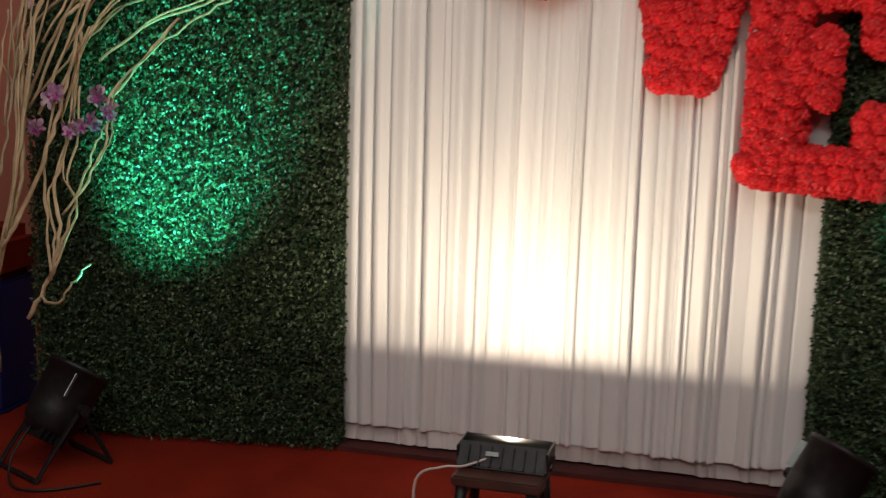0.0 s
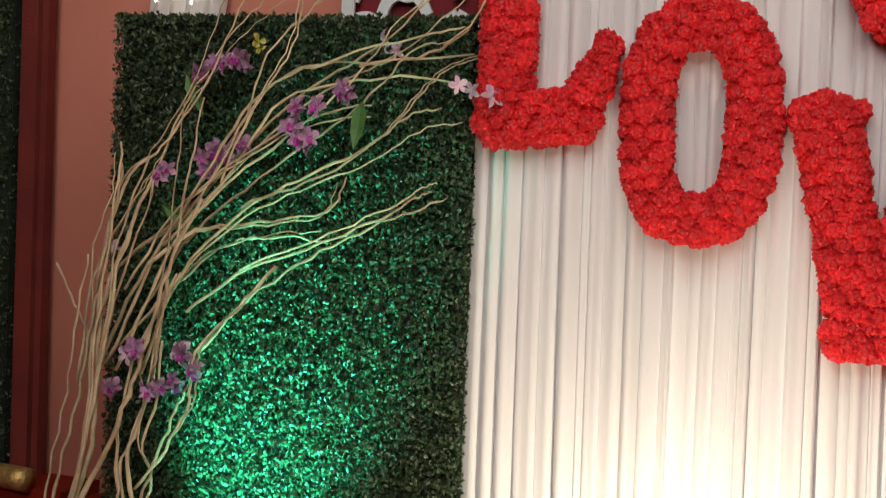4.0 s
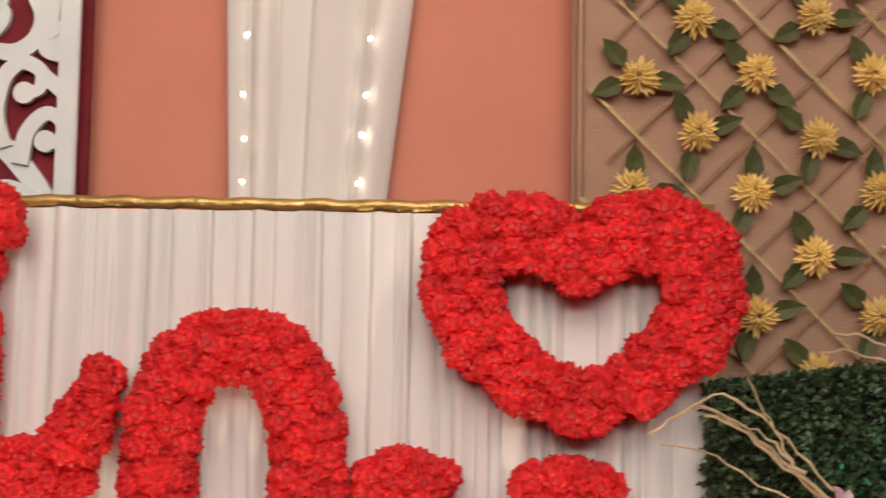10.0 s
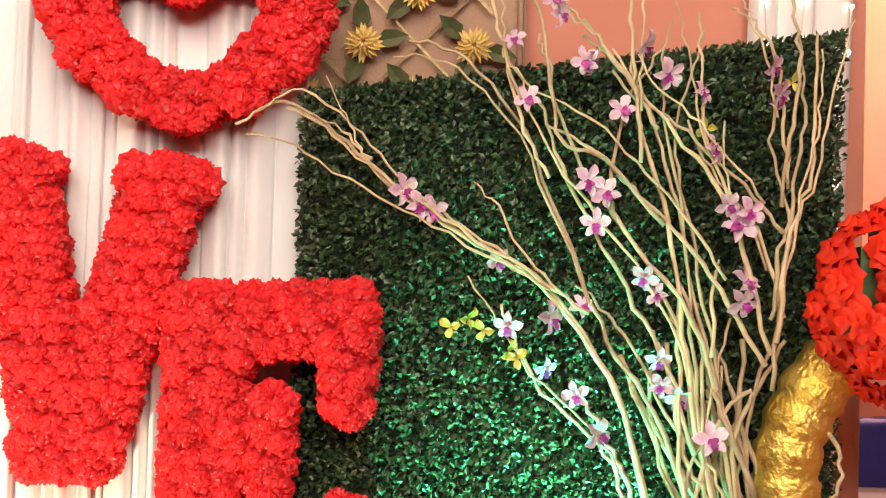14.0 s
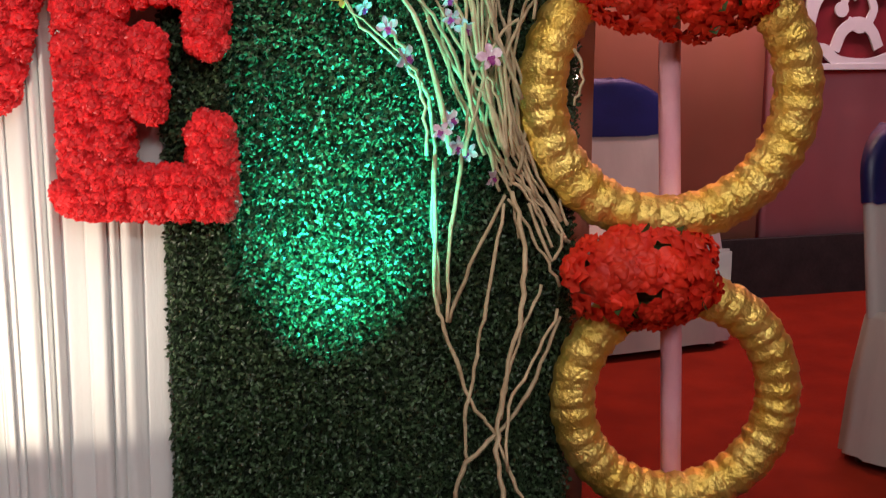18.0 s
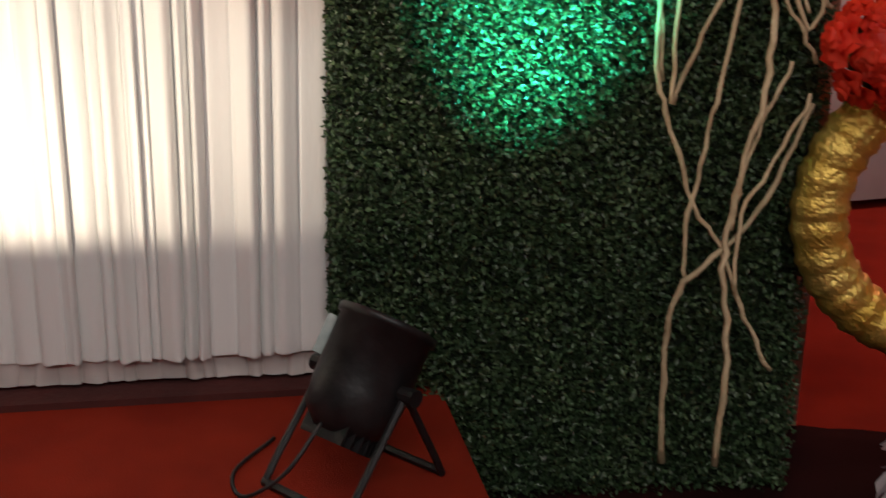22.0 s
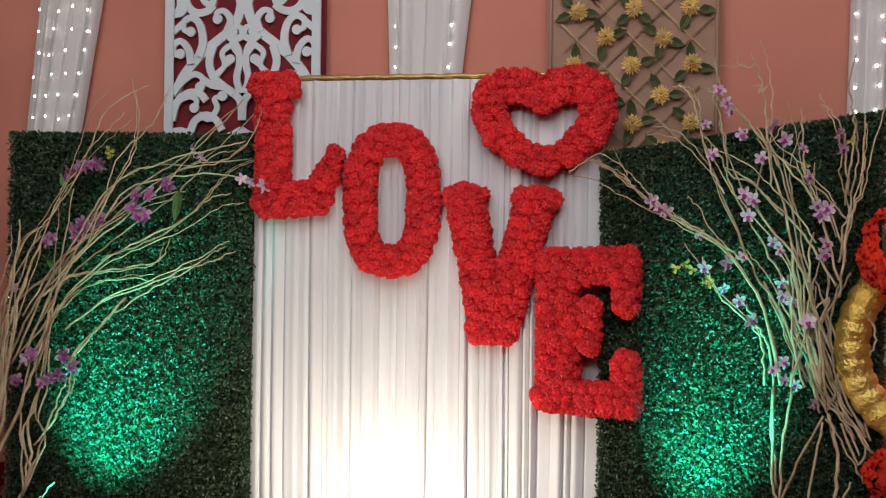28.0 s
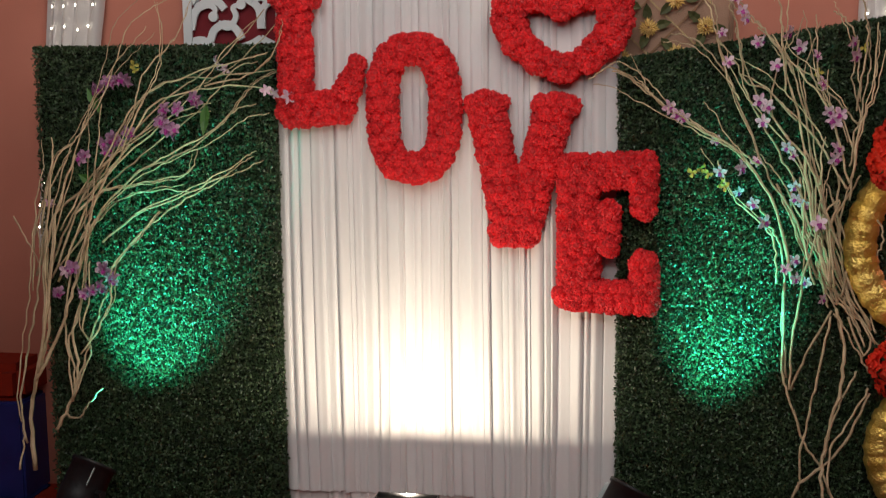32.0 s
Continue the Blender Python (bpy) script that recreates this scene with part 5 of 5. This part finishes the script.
def paper_flower(at, seed=3):
    """A burst of torn white paper strips before the pole's foot, placed to fit the camera's view."""
    ob = thing("paper_flower", "ragged white paper flower before the pole's foot", "paper flower", at)
    rng = random.Random(seed)
    for i in range(46):
        a = 6.2832 * i / 46 + rng.uniform(-0.2, 0.2)
        tilt = rng.uniform(-0.5, 1.0)
        ln, wd = rng.uniform(0.11, 0.215), rng.uniform(0.014, 0.028)
        d = Vector((math.cos(a), -0.55 + 0.5 * tilt * 0.6, math.sin(a) * 1.0)).normalized()
        s = d.cross(Vector((rng.uniform(-0.4, 0.4), -1, rng.uniform(-0.4, 0.4)))).normalized()
        verts, faces = [], []
        n = 5
        for k in range(n + 1):
            t = k / n
            w = wd * (0.25 + 0.75 * min(1, t * 1.8)) * rng.uniform(0.85, 1.1)
            p = d * (0.012 + ln * t) + Vector((0, 0.015 * math.sin(t * 5 + i), -0.018 * t * t))
            verts += [p - s * w, p + Vector((0, -0.006, 0)), p + s * w]
        for k in range(n):
            for q in range(2):
                b = 3 * k + q
                faces.append((b, b + 1, b + 4, b + 3))
        part("paper_strip", mesh_of("paper_strip", verts, faces, M_PAPER), ob)
    part("knot", mesh_of("knot", *tube([(0, -0.03, -0.012), (0.006, -0.04, 0), (0, -0.03, 0.014)], [0.008, 0.017, 0.008], 8), M_PAPER, True), ob)
    return ob


PF = (2.378, -0.351, -0.087)
paper_flower(PF)


def wire_scrolls(x, y, z=0.0):
    ob = thing("wire_scroll_stand", "thin white wire scrolls on the floor at the pole's foot", "wire stand", (x, y, z))
    rng = random.Random(2)
    for k in range(7):
        a = -2.6 + k * 0.75
        pts = []
        ln = rng.uniform(0.10, 0.17)
        for i in range(22):
            t = i / 21
            q = ln * t
            curl = 0.045 * max(0, t - 0.45) * 2
            pts.append((math.cos(a) * q + curl * math.cos(a + 8 * t), math.sin(a) * q * 0.6 + curl * math.sin(a + 8 * t) * 0.5, 0.006 + 0.10 * math.sin(math.pi * t) * (0.5 + 0.5 * rng.random() * 0.2)))
        part("wire_scroll", mesh_of("wire_scroll", *tube(pts, 0.0024, 5), M_PAPER, True), ob)
    part("wire_base", mesh_of("wire_base", *tube([(0.13 * math.cos(i / 20 * 6.2832), 0.08 * math.sin(i / 20 * 6.2832), 0.005) for i in range(20)], 0.003, 5, closed=True), M_PAPER, True), ob)
    return ob


wire_scrolls(PF[0] - 0.02, PF[1] - 0.13, LOW)


# ---- lamps ----
def par_lamp(label, m, glow, tilt):
    """A stage flood: can, cooling back, colour frame, yoke and U-shaped floor stand. Beam to +y and up."""
    ob = thing("flood_lamp", label, "stage lamp", m=m, group="stage lamps")
    head = pose(0, 0, 0.215, tilt, 0, 0)
    prof = [(0.0, -0.125), (0.060, -0.12), (0.092, -0.085), (0.100, -0.03), (0.100, 0.11), (0.108, 0.112), (0.108, 0.128), (0.094, 0.128), (0.092, 0.10)]
    n = 24
    v = [(r * math.cos(6.2832 * k / n), a, r * math.sin(6.2832 * k / n)) for r, a in prof for k in range(n)]
    f = [(i * n + k, i * n + (k + 1) % n, (i + 1) * n + (k + 1) % n, (i + 1) * n + k) for i in range(len(prof) - 1) for k in range(n)]
    can = part("can", mesh_of("can", v, f, M_BLACK, True), ob, head, "round black lamp can")
    part("lens", mesh_of("lens", *moved(disc(0, 0, 0.091, 0.000, 0.004, 24), pose(0, 0, 0)), glow), can, None, "lit lamp face")
    for k in range(6):
        part("fin", mesh_of("fin", *moved(box(0.15 - 0.012 * abs(k - 2.5), 0.05, 0.004, 0.001), pose(0, -0.115, -0.05 + 0.02 * k)), M_BLACK), can)
    part("rating_plate", mesh_of("rating_plate", *moved(box(0.050, 0.004, 0.085, 0.001), pose(-0.082, 0.055, 0.052, 90, 50, 0)), M_STEEL), can, None, "pale plate with dark bars")
    for k in range(4):
        part("bar", mesh_of("bar", *moved(box(0.026, 0.002, 0.006, 0), pose(-0.0845, 0.030 + 0.014 * k, 0.0545, 90, 50, 0)), M_BLACK), can)
    for tag, spread in (("yoke", 0.055), ("yoke", -0.085)):
        pts = [(-0.118, spread * 2.0, 0.004), (-0.118, spread * 1.6, 0.05), (-0.116, 0, 0.215), (-0.118, 0, 0.225)]
        for side in (1, -1):
            part(tag, mesh_of(tag, *tube([(side * x, y, z) for x, y, z in pts], 0.008, 6), M_BLACK), ob, None, "flat black stand leg")
        part("foot_bar", mesh_of("foot_bar", *tube([(-0.118, spread * 2.0, 0.009), (0.118, spread * 2.0, 0.009)], 0.009, 6), M_BLACK), ob)
    for side in (1, -1):
        part("knob", mesh_of("knob", *tube([(side * 0.105, 0, 0.215), (side * 0.145, 0, 0.215)], [0.016, 0.019], 10), M_BLACK), ob)
    part("cable", mesh_of("cable", *tube(spline([(0, -0.115, 0.16), (-0.02, -0.20, 0.07), (-0.10, -0.24, 0.008), (-0.20, -0.18, 0.007), (-0.26, -0.02, 0.007)], 6), 0.0045, 6), M_BLACK, True), ob, None, "black power cable")
    return ob


par_lamp("black stage flood on the carpet lighting the boxwood green", pose(1.291, -0.400, 0, 0, 0, -52) @ Matrix.Diagonal((0.8, 0.8, 0.8, 1)), M_LED_GREEN, 55)
par_lamp("black stage flood in shadow beside the willow stems", pose(-0.672, -0.385, 0, 0, 0, -28) @ Matrix.Diagonal((-0.8, 0.8, 0.8, 1)), M_LED_GREEN, 55)


def stool_with_flood(m):
    ob = thing("low_stool", "dark low wooden stool before the curtain", "stool", m=m)
    part("seat", mesh_of("seat", *moved(box(0.205, 0.20, 0.025, 0.005), pose(0, 0, 0.200 - 0.0125)), M_WOOD_LEG), ob)
    for x in (-1, 1):
        part("apron", mesh_of("apron", *moved(box(0.014, 0.15, 0.035, 0.003), pose(x * (0.205 / 2 - 0.02), 0, 0.200 - 0.045)), M_WOOD_LEG), ob)
        for y in (-1, 1):
            part("leg", mesh_of("leg", *tube([(x * (0.205 / 2 - 0.022), y * 0.078, 0.200 - 0.026), (x * (0.205 / 2 - 0.008), y * 0.092, 0)], [0.014, 0.011], 8), M_BLACK, True), ob)
    flood = thing("flood_light", "black rectangular flood light tilted up on the stool", "flood light", m=m @ pose(0, 0.0, 0.200))
    w = 0.205
    part("back_plate", mesh_of("back_plate", *moved(box(w + 0.004, 0.010, 0.060, 0.004), pose(0, -0.026, 0.030, -27, 0, 0)), M_BLACK), flood, None, "ribbed black back")
    for k in range(7):
        part("fin", mesh_of("fin", *moved(box(0.004, 0.012, 0.048, 0.001), pose(-0.078 + 0.026 * k, -0.035, 0.032, -27, 0, 0)), M_BLACK), flood)
    part("tray", mesh_of("tray", *moved(box(w, 0.10, 0.012, 0.003), pose(0, 0.018, 0.016)), M_BLACK), flood)
    # unseen rim, added to cut the beam off low on the curtain
    part("front_rim", mesh_of("front_rim", *moved(box(w + 0.002, 0.004, 0.046, 0.001), pose(0, 0.046, 0.0334)), M_BLACK), flood)
    for x in (-1, 1):
        part("side_plate", mesh_of("side_plate", *moved(box(0.005, 0.10, 0.042, 0.001), pose(x * (w / 2 + 0.002), 0.018, 0.030)), M_BLACK), flood)
    part("glass", mesh_of("glass", *moved(box(w * 0.86, 0.07, 0.004, 0.001), pose(0, 0.020, 0.025)), M_LED_WARM), flood, None, "lit warm white face")
    part("bracket", mesh_of("bracket", *tube([(-w / 2 - 0.010, 0.02, 0.03), (-w / 2 - 0.010, 0.0, 0.004), (w / 2 + 0.010, 0.0, 0.004), (w / 2 + 0.010, 0.02, 0.03)], 0.004, 6), M_BLACK), flood)
    part("cable", mesh_of("cable", *tube(spline([(-0.02, -0.02, 0.03), (-0.08, -0.06, 0.012), (-0.13, -0.075, 0.008), (-0.19, -0.08, -0.03), (-0.20, -0.10, -0.200 + 0.008), (-0.36, -0.10, -0.200 + 0.008)], 6), 0.0032, 6), M_WIRE, True), flood, None, "pale flex")
    part("label", mesh_of("label", *moved(box(0.03, 0.002, 0.010, 0), pose(-0.02, -0.044, 0.042, -27, 0, 0)), M_STEEL), flood)


stool_with_flood(pose(0.575, -0.56, 0, 0, 0, -1))


# ---- cloths on the floor ----
def floor_cloth(name, label, corners, z, mat, seed):
    """A thin cloth laid on the carpet, with soft wrinkles and an uneven edge."""
    rng = random.Random(seed)
    (x0, y0), (x1, y1), (x2, y2), (x3, y3) = corners
    n = 18
    verts, faces = [], []
    for lay in (1, 0):
        for j in range(n + 1):
            for i in range(n + 1):
                u, v = i / n, j / n
                x = (x0 * (1 - u) + x1 * u) * (1 - v) + (x3 * (1 - u) + x2 * u) * v
                y = (y0 * (1 - u) + y1 * u) * (1 - v) + (y3 * (1 - u) + y2 * u) * v
                w = 0.006 + 0.004 * math.sin(x * 14 + y * 9) + 0.003 * math.sin(y * 23 - x * 5)
                verts.append((x + rng.uniform(-0.006, 0.006), y + rng.uniform(-0.006, 0.006), z + (w + 0.003 if lay else 0.0)))
    k = (n + 1) ** 2
    for j in range(n):
        for i in range(n):
            a = j * (n + 1) + i
            faces += [(a, a + 1, a + n + 2, a + n + 1), (k + a, k + a + n + 1, k + a + n + 2, k + a + 1)]
    for i in range(n):
        for a, b in ((i, i + 1), (n * (n + 1) + i + 1, n * (n + 1) + i), ((i + 1) * (n + 1), i * (n + 1)), (i * (n + 1) + n, (i + 1) * (n + 1) + n)):
            faces.append((b, a, k + a, k + b))
    return tagged(new(name, mesh_of(name, verts, faces, mat, True)), label, "cloth")


floor_cloth("floor_cloth", "dark maroon cloth and floor shade at the foot of the boxwood", ((1.604, 0.36), (1.52, -0.75), (2.50, -1.15), (2.644, 0.05)), LOW + 0.001, M_CLOTH_SHADED, 1)
floor_cloth("floor_cloth", "blue cloth runner lying across the red carpet", ((2.783, 0.40), (2.891, 0.39), (2.825, -0.821), (2.471, -0.858)), LOW + 0.012, M_NAVY, 2)
floor_cloth("floor_cloth", "navy blue cloth on the carpet behind the willow stems", ((-1.55, -0.25), (-1.06, -0.08), (-1.06, 0.10), (-1.9, 0.12)), 0.001, M_NAVY, 3)


# ---- side hall ----
SX = (2.3, 8.5, 2.95)   # x from, x to, y of the far wall
cloth_wall("wall_side", SX[0], SX[1], SX[2] + 0.05, LOW, 3.7, M_WALL, "salmon cloth wall of the side hall", seed=5)
cloth_wall("wall_side_pink", 4.57, SX[1], SX[2] - 0.012, LOW, 3.7, M_WALL_PINK_LIT, "side hall wall cloth with the magenta glow in its colour", seed=6)
slab("wall_skirt", SX[0] + 0.15, SX[1], SX[2] - 0.075, SX[2] - 0.035, LOW, 0.08, M_RUG, "black skirting cloth along the side hall wall", "trim")
fretwork_panel("white fretwork panel on the pink-lit side wall", 4.703, 5.935, 0.965, 2.575, SX[2] - 0.09)


def banquet_chair(label, m):
    """A banquet chair under a loose white cover, with a blue band round its back."""
    ob = thing("banquet_chair", label, "chair", m=m, group="covered banquet chairs")
    n = 40
    verts, faces = [], []
    rows = ((0.03, 0.26, 0.27, 0.0), (0.25, 0.245, 0.255, 0.0), (0.44, 0.225, 0.235, 0.0), (0.46, 0.215, 0.225, 0.0))
    for z, hx, hy, oy in rows:
        for k in range(n):
            a = 2 * math.pi * k / n
            c, s = math.cos(a), math.sin(a)
            fold = 1 + (0.035 * math.sin(k * 2.4) if z < 0.3 else 0.008 * math.sin(k * 2.4))
            verts.append((hx * fold * math.copysign(abs(c) ** 0.35, c), oy + hy * fold * math.copysign(abs(s) ** 0.35, s), z))
    for r in range(len(rows) - 1):
        for k in range(n):
            q = (k + 1) % n
            faces.append((r * n + k, r * n + q, (r + 1) * n + q, (r + 1) * n + k))
    faces.append(tuple((len(rows) - 1) * n + k for k in range(n)))
    part("cover", mesh_of("cover", verts, faces, M_COVER, True), ob, None, "loose white cloth cover")

    def back(z0, z1, top, mat, name, lab, grow):
        vs, fs = [], []
        zs = [z0 + (z1 - z0) * i / 8 for i in range(9)]
        for z in zs:
            t = (z - 0.46) / (top - 0.46)
            hx = (0.215 + grow) * (1 - 0.08 * t) * (math.sqrt(max(0.02, 1 - max(0, (t - 0.72) / 0.285) ** 2)))
            hy = 0.032 + grow
            oy = 0.19 + 0.07 * t
            for k in range(20):
                a = 2 * math.pi * k / 20
                c, s = math.cos(a), math.sin(a)
                vs.append((hx * math.copysign(abs(c) ** 0.5, c), oy + hy * math.copysign(abs(s) ** 0.7, s), z + 0.004 * math.sin(k * 1.9)))
        for r in range(8):
            for k in range(20):
                q = (k + 1) % 20
                fs.append((r * 20 + k, r * 20 + q, (r + 1) * 20 + q, (r + 1) * 20 + k))
        fs.append(tuple(8 * 20 + k for k in range(20)))
        part(name, mesh_of(name, vs, fs, mat, True), ob, None, lab)

    back(0.44, 0.97, 0.98, M_COVER, "backrest", "white covered back", 0.0)
    back(0.77, 0.985, 0.99, M_BLUE, "back_band", "royal blue satin band", 0.007)
    for x in (-1, 1):
        for y in (-1, 1):
            part("leg", mesh_of("leg", *tube([(x * 0.19, y * 0.19, 0.06), (x * 0.20, y * 0.20, 0.0)], 0.012, 8), M_WOOD_LEG), ob)
    return ob


banquet_chair("covered chair with royal blue band before the salmon wall", pose(3.46, 2.25, LOW, 0, 0, 6) @ Matrix.Diagonal((1.70, 1.0, 1.21, 1)))
banquet_chair("covered chair with royal blue band beside the ring stand", pose(3.884, 0.544, LOW, 0, 0, 25) @ Matrix.Diagonal((1.12, 1.12, 1.15, 1)))


# ---- sofa and gold ring by the west wall ----
sofa = thing("sofa", "red seated sofa with a navy skirt and gilded arm", "sofa", (-1.55, 0.10, 0))
part("skirt", mesh_of("skirt", *moved(box(0.95, 0.34, 0.40, 0.01), pose(0, 0, 0.20)), M_BLUE), sofa, None, "navy cloth skirt")
part("seat", mesh_of("seat", *moved(box(0.97, 0.36, 0.16, 0.035), pose(0, 0, 0.475)), M_CARPET), sofa, None, "red seat cushion")
part("backrest", mesh_of("backrest", *moved(box(0.60, 0.08, 0.75, 0.03), pose(-0.18, 0.13, 0.93)), M_RUG), sofa, None, "black padded back")
part("arm", mesh_of("arm", *tube(spline([(0.36, -0.16, 0.58), (0.10, -0.15, 0.60), (0.0, -0.13, 0.68), (-0.03, -0.12, 0.80), (0.02, -0.13, 0.88), (0.05, -0.13, 0.84)], 6), [0.035 - 0.0006 * i for i in range(31)], 8), M_GOLD_TRIM, True), sofa, None, "curled gilded arm")


# ---- column and boxwood past the west end of the wall ----
slab("column", -1.358, -1.268, 0.055, 0.13, 0.0, 3.7, M_COLUMN, "dark red cloth column beside the sofa", "column", 0.02)
hedge_panel("dark boxwood panel behind the sofa in shadow", pose(-2.05, 0.05, 0), 0.685, 2.1, 16000, 13)
